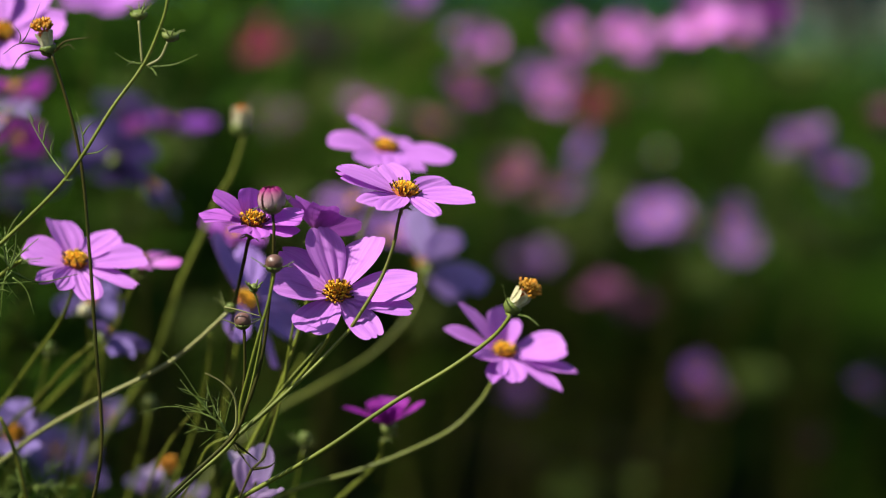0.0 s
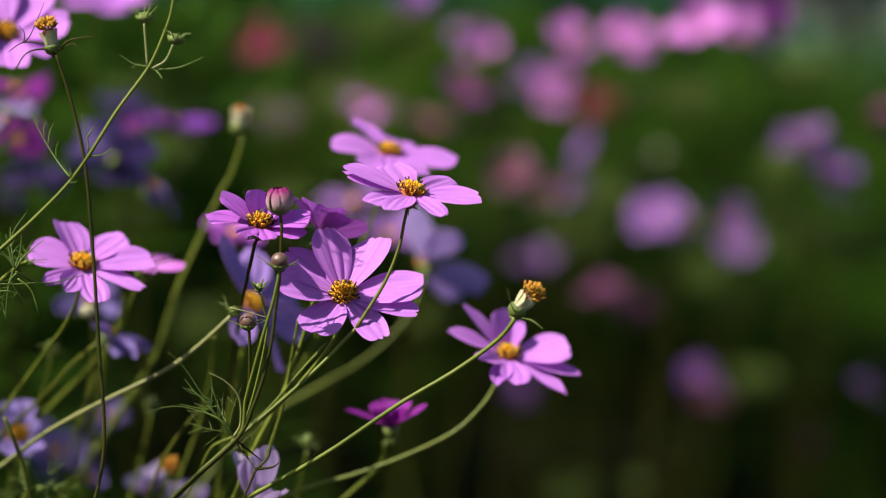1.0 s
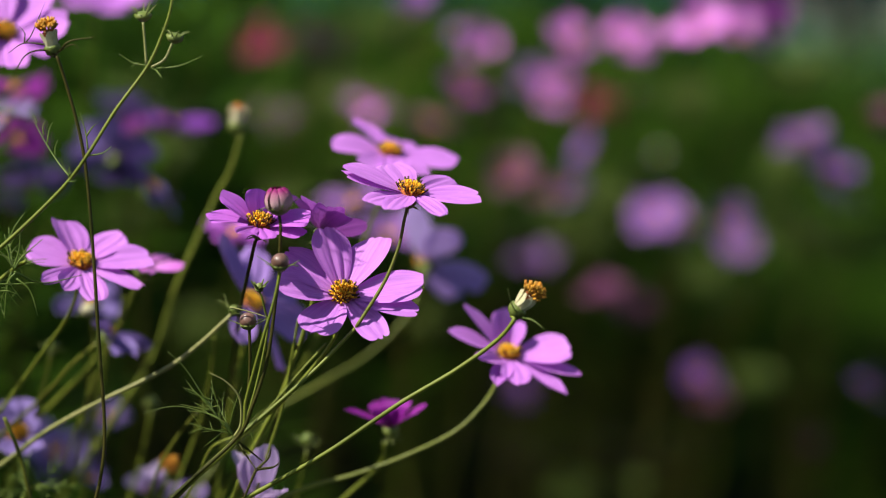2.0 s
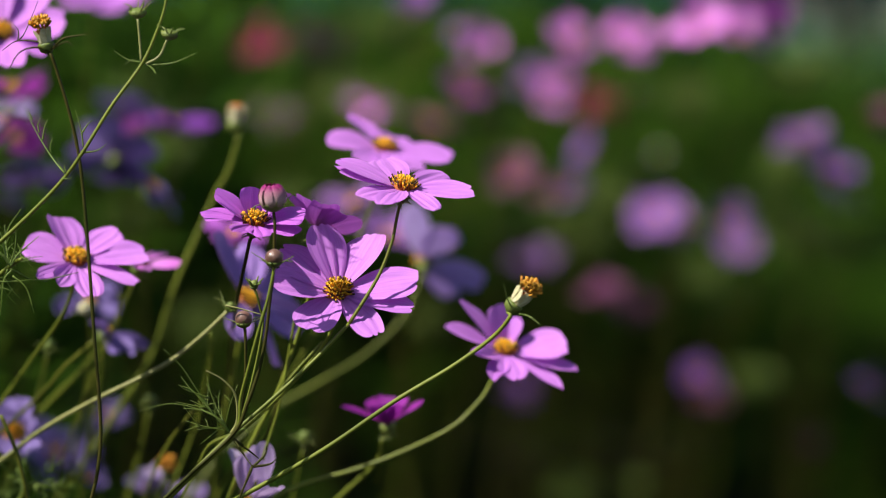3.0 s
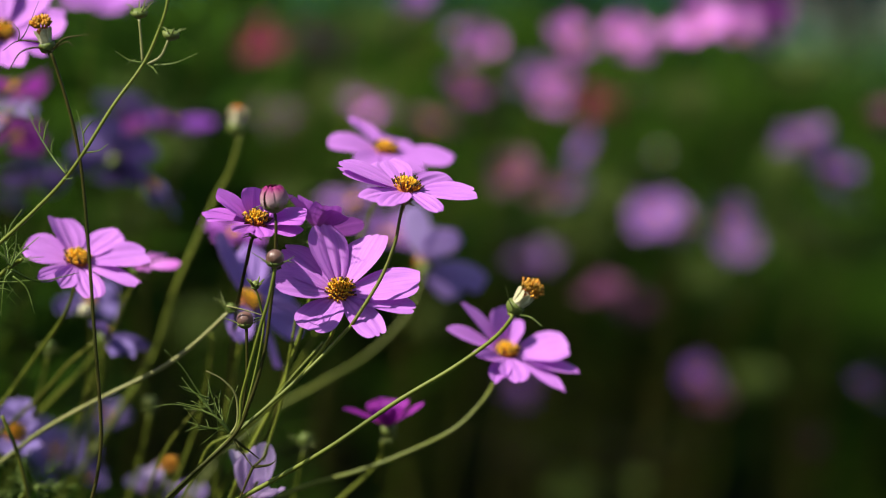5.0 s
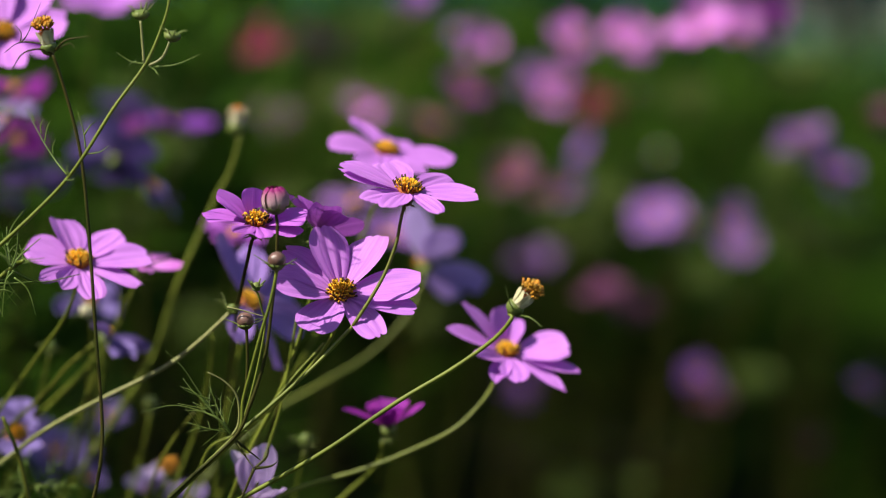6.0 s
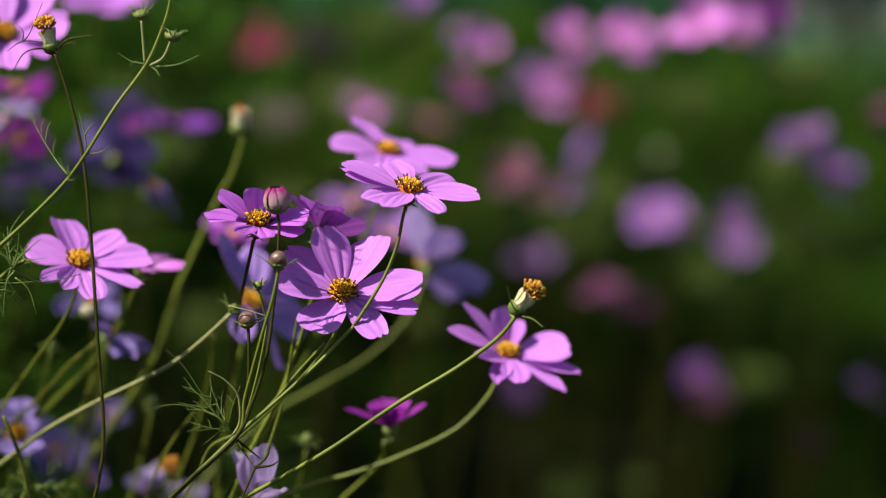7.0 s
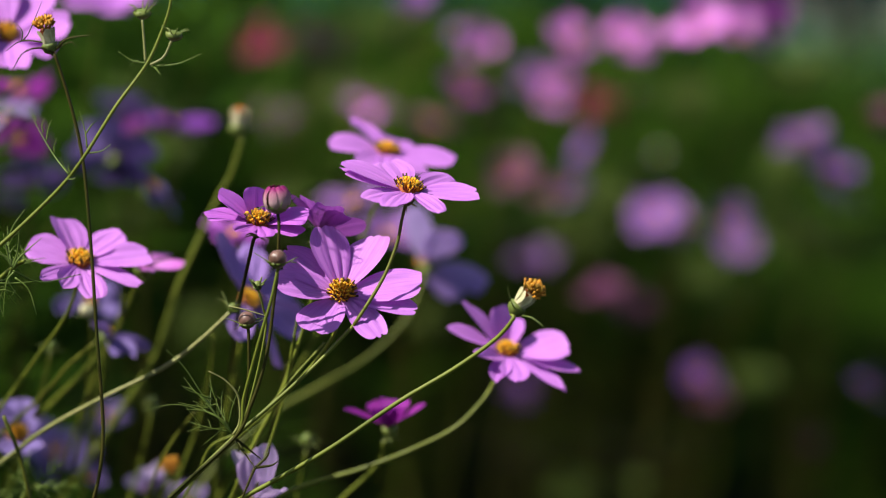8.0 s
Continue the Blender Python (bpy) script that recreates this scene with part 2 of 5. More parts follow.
def dome(origin, e1, e2, n, r, h, rings=5, sides=14, rim=0.0):
    o, e1, e2, n = (np.array(q) for q in (origin, e1, e2, n))
    verts, faces = [o + n * h], []
    for i in range(1, rings + 1):
        a = i / rings * math.pi / 2
        for j in range(sides):
            b = j / sides * 2 * math.pi
            verts.append(o + (e1 * math.cos(b) + e2 * math.sin(b)) * r * math.sin(a) + n * (h * math.cos(a) - rim * (i == rings)))
    faces += [(0, 1 + j, 1 + (j + 1) % sides) for j in range(sides)]
    for i in range(rings - 1):
        for j in range(sides):
            k = (j + 1) % sides
            faces.append((1 + i * sides + j, 1 + (i + 1) * sides + j, 1 + (i + 1) * sides + k, 1 + i * sides + k))
    return np.array(verts), faces


def lathe(origin, e1, e2, n, profile, sides=16, ribs=0, rib_by=0.0):
    """Turned body: profile of (height, radius), ribbed lengthwise if asked."""
    o, e1, e2, n = (np.array(q) for q in (origin, e1, e2, n))
    verts, faces = [], []
    for h, r in profile:
        for j in range(sides):
            b = j / sides * 2 * math.pi
            q = r * (1 + rib_by * abs(math.cos(ribs * b / 2)) if ribs else 1)
            verts.append(o + (e1 * math.cos(b) + e2 * math.sin(b)) * q + n * h)
    for i in range(len(profile) - 1):
        for j in range(sides):
            k = (j + 1) % sides
            faces.append((i * sides + j, i * sides + k, (i + 1) * sides + k, (i + 1) * sides + j))
    faces += [tuple(range(sides))[::-1], tuple(range((len(profile) - 1) * sides, len(profile) * sides))]
    return np.array(verts), faces


def florets(origin, e1, e2, n, r, h, count, size, tall, rng, keep):
    """Tiny upright tubes packed in a spiral on the middle of a flower."""
    o, e1, e2, n = (np.array(q) for q in (origin, e1, e2, n))
    pieces = []
    for i in range(count):
        if not keep(i):
            continue
        q = math.sqrt((i + 0.5) / count)
        b = i * 2.39996 + rng.uniform(-0.16, 0.16)
        q = min(1.0, q + rng.uniform(-0.05, 0.05))
        out = e1 * math.cos(b) + e2 * math.sin(b)
        foot = o + out * r * q * 0.95 + n * h * math.sqrt(max(0, 1 - q * q))
        lean = n + out * (q * 0.9 + rng.uniform(-0.2, 0.2))
        lean = lean / np.linalg.norm(lean)
        tip = foot + lean * tall * rng.uniform(0.55, 1.4)
        mid = foot * 0.35 + tip * 0.65
        v, f = tube([foot, mid, tip], size * 0.8, size * rng.uniform(0.75, 1.2), 5)
        pieces.append((v, f))
    return join(pieces)


def bract(owner, start, way, out, length, rng, material, droop=0.25, width=0.0006):
    """Narrow curved green strap below a flower or bud."""
    s, w, o = np.array(start), np.array(way), np.array(out)
    line = [s, s + (o * 0.55 + w * (0.25 - droop * 0.6)) * length, s + (o * 1.0 + w * (0.25 - droop + rng.uniform(-0.2, 0.3))) * length]
    v, f = tube(spline(line, 4), width, width * 0.35, 5)
    return mesh_object("bract", v, f, material, owner)


def stem_part(owner, points, r0, r1, material, name="stem", sides=8, per=7, label=""):
    v, f = tube(spline(points, per), r0, r1, sides)
    return mesh_object(name, v, f, material, owner, label)


def leaflet(owner, points, r=0.0005, material=None, name="leaflet"):
    v, f = tube(spline(points, 6), r, r * 0.3, 5)
    return mesh_object(name, v, f, material or LEAF, owner)


def feather_leaf(owner, start, tip, seed, pairs=6, spread=0.55, r=0.0004, material=None):
    """A finely cut leaf: one midrib with pairs of thread-like lobes, forked once."""
    rng = random.Random(seed)
    a, b = np.array(start, float), np.array(tip, float)
    length = np.linalg.norm(b - a)
    way = (b - a) / length
    side = np.cross(way, (rng.uniform(-0.4, 0.4), -1, rng.uniform(-0.4, 0.4)))
    side /= np.linalg.norm(side)
    up = np.cross(side, way)
    rib = spline([a, a + way * length * 0.5 + up * length * 0.06, b], 6)
    pieces = [tube(rib, r * 1.2, r * 0.5, 5)]
    for i in range(pairs):
        q = 0.22 + 0.7 * i / pairs
        foot = rib[int(q * (len(rib) - 1))]
        for sgn in (-1, 1):
            l = length * spread * (1 - 0.55 * q) * rng.uniform(0.6, 1.1)
            w = way * rng.uniform(0.2, 1.1) + side * sgn * rng.uniform(0.2, 1.0) + up * rng.uniform(-0.8, 0.8)
            end = foot + w * l
            pieces.append(tube(spline([foot, foot + w * l * 0.5 + up * l * 0.07, end], 3), r, r * 0.35, 4))
            if l > 0.012:
                f2 = foot + w * l * 0.55
                pieces.append(tube([f2, f2 + (way * 0.9 - side * sgn * 0.25 + up * rng.uniform(-0.2, 0.3)) * l * 0.4], r * 0.9, r * 0.3, 4))
    v, f = join(pieces)
    return mesh_object("leaf", v, f, material or LEAF, owner)


# ---- the flowers that stand nearest ----
def cosmos_flower(label, centre, face, petals, stem, colour, seed, width=0.0101, disc=0.0058, stem_r=(0.0009, 0.0013), stem_material=None, fine=True, bracts=6, name="cosmos_flower", group="cosmos flowers", split=0):
    """petals: (turn, length, lift, width, roll, curl) each; stem: from under the flower downwards."""
    rng = random.Random(seed)
    c = Vector(centre)
    e1, e2, n = frame_of(face)
    under = c - n * 0.007
    line = to_ground([tuple(under)] + list(stem))
    ob = thing(name, line[-1], label, "flower", group)
    mat = stem_material or STEM
    # two stem colours: the upper one stands for shade under the blossom
    if split:
        between = stem_r[0] + (stem_r[1] - stem_r[0]) * split / len(line)
        stem_part(ob, line[:split], stem_r[0], between, mat)
        stem_part(ob, line[split - 1:], between, stem_r[1], STEM)
    else:
        stem_part(ob, line, stem_r[0], stem_r[1], mat)
    v, f = lathe(c - n * 0.0085, e1, e2, n, [(0, 0.0012), (0.0015, 0.0030), (0.0045, 0.0044), (0.0075, 0.0046), (0.0078, 0.003)], 14)
    mesh_object("calyx", v, f, CALYX, ob)
    for i in range(bracts):
        b = i / max(bracts, 1) * 6.283 + rng.uniform(-0.2, 0.2)
        out = e1 * math.cos(b) + e2 * math.sin(b)
        bract(ob, c - n * 0.006, n, out, rng.uniform(0.0055, 0.0075), rng, CALYX, droop=0.75)
    for az, length, lift, wide, roll, curl in petals:
        sheet, faces, uvs = petal_sheet(length, width * wide, curl + rng.uniform(-0.03, 0.02), rng, *((20, 20) if fine else (9, 6)))
        start = c + (e1 * math.cos(radians(az)) + e2 * math.sin(radians(az))) * 0.002 - n * rng.uniform(0.0, 0.0012)
        mesh_object("petal", turned(sheet, start, e1, e2, n, az, lift, roll), faces, colour, ob, uvs=uvs)
    v, f = dome(c - n * 0.001, e1, e2, n, disc, disc * 0.62, rim=0.001)
    middle = mesh_object("disc", v, f, DOME, ob)
    count = 150 if fine else 24
    v, f = florets(c, e1, e2, n, disc, disc * 0.6, count, 0.00050 if fine else 0.0010, 0.0024, rng, lambda i: i % 5 != 1)
    tagged(mesh_object("floret", v, f, YELLOW, middle), kind="stuff")
    v, f = florets(c, e1, e2, n, disc, disc * 0.6, count, 0.00050 if fine else 0.0006, 0.0034, rng, lambda i: i % 3 == 1 and i > count * 0.45)
    tagged(mesh_object("anther", v, f, BROWN, middle), kind="stuff")
    return ob


def cosmos_bud(label, centre, top, size, stem, seed, kind="closed", stem_r=(0.0008, 0.0010), stem_material=None, bract_length=0.011, cup=False):
    """Round flower bud on a stalk: body with the folded petals, green cup, narrow bracts. size: width in metres."""
    rng = random.Random(seed)
    c = Vector(centre)
    e1, e2, n = frame_of(top)
    r = size / 2
    foot = c - n * r * 1.05
    line = to_ground([tuple(foot)] + list(stem))
    ob = thing("cosmos_bud", line[-1], label, "flower bud", "cosmos buds")
    stem_part(ob, line, stem_r[0], stem_r[1], stem_material or STEM)
    if kind == "green":
        body = [(-0.9, 0.3), (-0.55, 0.72), (0, 0.95), (0.45, 0.8), (0.8, 0.45), (0.95, 0.1)]
    else:
        body = [(-1.0, 0.35), (-0.75, 0.72), (-0.3, 1.0), (0.15, 1.0), (0.5, 0.82), (0.72, 0.55), (0.82, 0.32), (0.86, 0.08)]
    v, f = lathe(c, e1, e2, n, [(h * r, q * r * 0.94) for h, q in body], 24, 8, 0.06)
    mesh_object("bud", v, f, {"closed": BUD_SKIN, "opening": BUD_SKIN, "green": CALYX, "cream": CREAM}[kind], ob)
    if kind in ("opening", "cream"):
        for i in range(8):
            verts, uvs, cols, rows = [], [], 6, 9
            for a in range(rows):
                h = -0.72 + 1.74 * a / (rows - 1)
                girth = max(0.10, (1 - (abs(h) / 1.12) ** 2.3)) ** 0.62 * (1.0 + 0.05 * (i % 2)) + 0.05
                for q in range(cols):
                    w = q / (cols - 1) * 2 - 1
                    b = i / 8 * 6.283 + w * 0.47 * (1 - 0.25 * (a == rows - 1))
                    swell = girth + 0.06 * (1 - w * w) + 0.11 * w + (0.05 * (1 - w * w) + rng.uniform(-0.02, 0.02)) * (a >= rows - 2)
                    verts.append(np.array(c + (e1 * math.cos(b) + e2 * math.sin(b)) * r * swell * 0.96 + n * r * (h - 0.10 * w * w * (a >= rows - 2))))
                    uvs.append((w * 0.4 + 0.5 + i * 2.1, a / (rows - 1)))
            faces = [(a * cols + q, a * cols + q + 1, (a + 1) * cols + q + 1, (a + 1) * cols + q) for a in range(rows - 1) for q in range(cols - 1)]
            mesh_object("petal", verts, faces, BUD_TIP if kind == "opening" else CREAM, ob, uvs=uvs)
    v, f = lathe(c - n * r * 1.18, e1, e2, n, [(0, 0.12 * size), (0.1 * size, 0.3 * size), (0.24 * size, 0.42 * size), (0.34 * size, 0.44 * size), (0.345 * size, 0.3 * size)], 16, 8, 0.12)
    mesh_object("calyx", v, f, CALYX, ob)
    for i in range(7):
        b = i / 7 * 6.283 + rng.uniform(-0.25, 0.25)
        out = e1 * math.cos(b) + e2 * math.sin(b)
        bract(ob, c - n * r * 0.95, n, out, bract_length * rng.uniform(0.75, 1.1), rng, CALYX, droop=-0.6 if cup else 0.0, width=0.0009 if cup else 0.00045)
    return ob


def seed_head(label, centre, top, size, stem, seed, stem_r=(0.0009, 0.0014), stem_material=None, tuft=1.0):
    """Faded flower: pale sepals in a cup with a tuft of dry orange florets."""
    rng = random.Random(seed)
    c = Vector(centre)
    e1, e2, n = frame_of(top)
    foot = c - n * size * 1.55
    line = to_ground([tuple(foot)] + list(stem))
    ob = thing("cosmos_seed_head", line[-1], label, "seed head", "cosmos seed heads")
    stem_part(ob, line, stem_r[0], stem_r[1], stem_material or STEM)
    v, f = lathe(foot, e1, e2, n, [(0, 0.11 * size), (0.18 * size, 0.36 * size), (0.5 * size, 0.44 * size), (0.62 * size, 0.40 * size)], 16, 8, 0.1)
    mesh_object("calyx", v, f, CALYX, ob)
    for i in range(8):
        b = i / 8 * 6.283
        sheet, faces, uvs = petal_sheet(size * 0.95, size * 0.34, 0.0, rng, 8, 5)
        out = e1 * math.cos(b) + e2 * math.sin(b)
        mesh_object("sepal", turned(sheet, foot + n * size * 0.45 + out * size * 0.30, e1, e2, n, b * 57.2958, 86 + rng.uniform(-7, 6), 0), faces, CREAM, ob, uvs=uvs)
    v, f = lathe(foot + n * size * 0.5, e1, e2, n, [(0, 0.24 * size), (0.5 * size, 0.28 * size), (0.82 * size, 0.38 * size), (0.98 * size, 0.2 * size)], 14)
    core = mesh_object("disc", v, f, DOME, ob)
    v, f = florets(foot + n * size * 1.35, e1, e2, n, size * 0.42 * tuft, size * 0.42 * tuft, 70, 0.00062, size * 0.34 * tuft, rng, lambda i: True)
    tagged(mesh_object("floret", v, f, ORANGE, core), kind="stuff")
    return ob


# ---- ground ----
def ground():
    xs = np.concatenate([-np.geomspace(600, 7, 14), np.linspace(-6, 6, 60), np.geomspace(7, 600, 14)])
    ys = np.concatenate([-np.geomspace(600, 3, 12), np.linspace(-2.5, 14, 80), np.geomspace(15, 900, 16)])
    verts = []
    for y in ys:
        for x in xs:
            near = max(0.0, 1 - math.hypot(x, y - 5) / 14)
            verts.append((x, y, near * (0.025 * noise.noise((x * 1.3, y * 1.3, 0)) + 0.02 * noise.noise((x * 5, y * 5, 3))) - 0.012 * near))
    m = len(xs)
    faces = [(i * m + j, i * m + j + 1, (i + 1) * m + j + 1, (i + 1) * m + j) for i in range(len(ys) - 1) for j in range(m - 1)]
    return tagged(mesh_object("ground", verts, faces, SOIL), "garden soil under the flower bed, coloured dark for shade", "ground", kind="structure")


ground()

# main blossom, facing the camera
main_flower = cosmos_flower("open lilac cosmos blossom with eight broad petals facing outwards", (-0.0512, 1.2434, 0.8698), (0.1, -0.8, 0.58),
    [(104, 0.0331, 15, 1.11, 23, -0.03), (59, 0.0348, 8, 1.13, -28, -0.03), (1, 0.0373, 9, 1.10, -15, 0.10), (338, 0.0360, 6, 0.90, -22, 0.10), (301, 0.0317, 12, 0.75, 3, 0.05), (238, 0.0300, 15, 1.12, 11, 0.06), (181, 0.0326, 22, 1.05, 16, 0.00), (145, 0.0332, 13, 1.09, 18, -0.04)],
    [(-0.0551, 1.2616, 0.8490), (-0.0645, 1.2684, 0.8335), (-0.0821, 1.2746, 0.8133), (-0.1023, 1.2790, 0.7945), (-0.1317, 1.2807, 0.7683), (-0.1588, 1.2824, 0.7422)], LILAC, 11)
# top of the stem in darker olive, for the shade of its own petals
upper_flower = cosmos_flower("open lilac cosmos blossom on a long bent green stem", (-0.0181, 1.2379, 0.9219), (0.22, -0.2, 0.95),
    [(134, 0.0336, 15, 1.04, -4, -0.03), (140, 0.0326, 3, 1.04, 2, 0.07), (69, 0.0285, 17, 1.00, -6, -0.07), (4, 0.0313, 6, 0.84, 19, 0.02), (315, 0.0321, 7, 1.05, 9, 0.06), (254, 0.0322, 4, 0.53, 19, -0.02), (184, 0.0298, -4, 0.69, -7, 0.03), (210, 0.0329, -1, 0.77, 11, 0.03)],
    [(-0.0215, 1.2366, 0.9072), (-0.0242, 1.2343, 0.8944), (-0.0312, 1.2315, 0.8774), (-0.0450, 1.2283, 0.8554), (-0.0636, 1.2254, 0.8362), (-0.0851, 1.2249, 0.8166), (-0.1035, 1.2248, 0.8006), (-0.1265, 1.2241, 0.7785), (-0.1517, 1.2233, 0.7547)], LILAC, 12, stem_r=(0.0008, 0.0011), stem_material=STEM_OLIVE, split=5)
rear_top_flower = cosmos_flower("open lilac cosmos blossom behind its neighbour, seen flat", (-0.0329, 1.4195, 0.9319), (0.19, -0.18, 0.96),
    [(151, 0.0321, 9, 0.94, -19, -0.06), (80, 0.0340, 13, 0.94, 11, 0.04), (31, 0.0355, 2, 1.01, 5, -0.01), (308, 0.0353, 3, 1.05, 18, 0.01), (253, 0.0342, 2, 1.05, 0, -0.04), (210, 0.0356, 2, 0.97, -2, -0.02), (231, 0.0360, 3, 0.94, 3, -0.05)],
    [(-0.0345, 1.4185, 0.9211), (-0.0415, 1.4284, 0.8964), (-0.0598, 1.4368, 0.8551), (-0.0867, 1.4482, 0.8011), (-0.1212, 1.4634, 0.7453), (-0.1397, 1.4808, 0.7150)], LILAC, 13)
left_middle_flower = cosmos_flower("lilac cosmos blossom with raised petals, half turned to the sun", (-0.0934, 1.2514, 0.9041), (0.12, -0.3, 0.94),
    [(168, 0.0242, 7, 0.98, 7, -0.03), (152, 0.0227, 42, 0.98, 1, -0.12), (88, 0.0174, 56, 0.95, 31, 0.04), (21, 0.0178, 42, 0.97, -11, 0.04), (346, 0.0236, 14, 0.99, 4, 0.03), (323, 0.0209, -0, 0.97, -2, 0.03), (258, 0.0310, 8, 0.65, -2, 0.05), (235, 0.0304, 9, 0.49, -12, 0.08)],
    [(-0.0957, 1.2505, 0.8943), (-0.0986, 1.2618, 0.8842), (-0.1030, 1.2837, 0.8706), (-0.1082, 1.3176, 0.8551), (-0.1176, 1.3959, 0.8275), (-0.1249, 1.4534, 0.7938), (-0.1307, 1.4908, 0.7611)], ORCHID, 14, stem_material=STEM_DARK)
dull_flower = cosmos_flower("orchid-pink cosmos blossom turned away behind another blossom", (-0.0626, 1.2790, 0.8982), (0.22, 0.45, 0.85),
    [(122, 0.0273, 5, 0.84, 12, 0.01), (207, 0.0207, 23, 0.95, -5, 0.01), (77, 0.0194, 28, 0.90, -22, 0.08), (58, 0.0225, 23, 0.93, -19, 0.07), (136, 0.0259, 5, 0.76, 8, -0.01)],
    [(-0.0645, 1.2877, 0.8871), (-0.0682, 1.2953, 0.8631), (-0.0838, 1.3008, 0.8154), (-0.1023, 1.3072, 0.7785), (-0.1150, 1.3142, 0.7471)], ORCHID, 15, disc=0.0018)
left_flower = cosmos_flower("open lilac cosmos blossom behind a thin dark stem", (-0.1906, 1.3045, 0.8800), (0.12, -0.46, 0.87),
    [(161, 0.0258, 12, 1.06, -12, 0.00), (104, 0.0275, 23, 0.98, 17, -0.02), (44, 0.0320, 6, 0.93, -2, -0.01), (359, 0.0343, 6, 1.04, 1, 0.04), (324, 0.0334, -2, 0.64, -1, -0.03), (276, 0.0346, 3, 0.82, -9, 0.05), (225, 0.0302, 8, 0.49, -12, 0.07), (248, 0.0328, 8, 0.61, -25, 0.08)],
    [(-0.1962, 1.3229, 0.8605), (-0.2045, 1.3366, 0.8451), (-0.2166, 1.3503, 0.8294), (-0.2371, 1.3680, 0.8027), (-0.2657, 1.3848, 0.7654)], LILAC, 16)
left_rear_flower = cosmos_flower("pink-lilac cosmos blossom seen edge-on behind another", (-0.1688, 1.3940, 0.8701), (0.15, -0.12, 0.97),
    [(304, 0.0209, 15, 0.56, 16, -0.01), (18, 0.0260, 6, 0.47, -3, 0.00), (220, 0.0272, 15, 0.44, -35, -0.07), (233, 0.0269, 10, 0.44, -12, -0.04)],
    [(-0.1785, 1.4121, 0.8479), (-0.1869, 1.4256, 0.8302), (-0.2068, 1.4385, 0.8057), (-0.2335, 1.4613, 0.7792), (-0.2712, 1.4831, 0.7419)], PINK, 17, disc=0.003)
right_flower = cosmos_flower("lilac cosmos blossom leaning out on a bowed stem", (0.0336, 1.3500, 0.8263), (0.12, -0.33, 0.93),
    [(145, 0.0349, 47, 0.66, -3, -0.06), (169, 0.0351, 25, 0.66, -6, -0.04), (100, 0.0244, 61, 0.76, 7, 0.03), (45, 0.0182, 58, 0.54, -13, 0.02), (347, 0.0310, 13, 1.13, 17, 0.06), (327, 0.0381, -6, 0.61, -3, 0.07), (307, 0.0369, -13, 0.58, -2, 0.01), (259, 0.0355, 5, 0.84, -4, 0.01), (241, 0.0358, 1, 0.56, -2, 0.05), (219, 0.0337, 13, 0.55, -22, 0.11)],
    [(0.0277, 1.3586, 0.8097), (0.0203, 1.3576, 0.7980), (0.0049, 1.3563, 0.7833), (-0.0213, 1.3551, 0.7704), (-0.0476, 1.3576, 0.7600), (-0.0755, 1.3602, 0.7514), (-0.1068, 1.3623, 0.7378)], LILAC, 18)
low_flower = cosmos_flower("small deep orchid cosmos blossom half open, seen from the side", (-0.0307, 1.3664, 0.7848), (-0.05, -0.12, 0.98),
    [(205, 0.0245, 28, 0.52, 0, 0), (20, 0.0205, 30, 0.62, 0, 0), (258, 0.0140, 44, 0.6, 0, 0.2), (292, 0.0150, 48, 0.6, 0, 0.2), (326, 0.0140, 44, 0.6, 0, 0.2), (112, 0.0165, 48, 0.62, 0, 0), (70, 0.0160, 44, 0.62, 0, 0), (155, 0.0160, 40, 0.55, 0, 0)],
    [(-0.0338, 1.3654, 0.7734), (-0.0349, 1.3747, 0.7647), (-0.0416, 1.3839, 0.7544), (-0.0583, 1.3924, 0.7378), (-0.0715, 1.4010, 0.7207)], MAGENTA, 19, width=0.0098, disc=0.0014)
back_flower = cosmos_flower("pale lilac cosmos blossom seen from behind with its green calyx", (-0.0117, 1.6129, 0.8483), (0.1, 0.8, 0.6),
    [(78, 0.0389, 20, 1.15, -24, 0.08), (121, 0.0355, -4, 1.16, 8, 0.03), (195, 0.0384, -8, 1.19, 1, -0.00), (245, 0.0360, 14, 1.12, 16, -0.07)],
    [(-0.0138, 1.5922, 0.8408), (-0.0240, 1.5801, 0.8179), (-0.0476, 1.5681, 0.7954), (-0.0791, 1.5565, 0.7777), (-0.1069, 1.5485, 0.7625), (-0.1344, 1.5398, 0.7391), (-0.1583, 1.5305, 0.7090)], PALE, 20, stem_r=(0.0007, 0.0019), stem_material=STEM)
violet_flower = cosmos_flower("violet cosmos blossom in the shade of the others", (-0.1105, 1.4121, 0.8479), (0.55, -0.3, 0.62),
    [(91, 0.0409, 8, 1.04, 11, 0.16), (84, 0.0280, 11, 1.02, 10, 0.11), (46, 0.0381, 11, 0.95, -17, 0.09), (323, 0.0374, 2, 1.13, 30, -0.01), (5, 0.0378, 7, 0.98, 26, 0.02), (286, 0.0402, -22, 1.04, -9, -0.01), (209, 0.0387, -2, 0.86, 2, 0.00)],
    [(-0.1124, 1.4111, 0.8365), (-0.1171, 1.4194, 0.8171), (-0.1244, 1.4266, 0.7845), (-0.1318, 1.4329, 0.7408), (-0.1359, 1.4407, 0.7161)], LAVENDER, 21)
low_pale_flower = cosmos_flower("pale lilac cosmos blossom low down, seen from outside", (-0.0999, 1.3133, 0.7503), (0.02, -0.1, 0.98),
    [(283, 0.0354, 71, 0.96, 2, 0.08), (208, 0.0315, 72, 1.01, 3, 0.06), (285, 0.0332, 33, 0.81, -12, -0.02), (253, 0.0356, 59, 0.87, -0, 0.07)],
    [(-0.1013, 1.3221, 0.7370), (-0.1083, 1.3400, 0.7114)], PALE_LIT, 22)
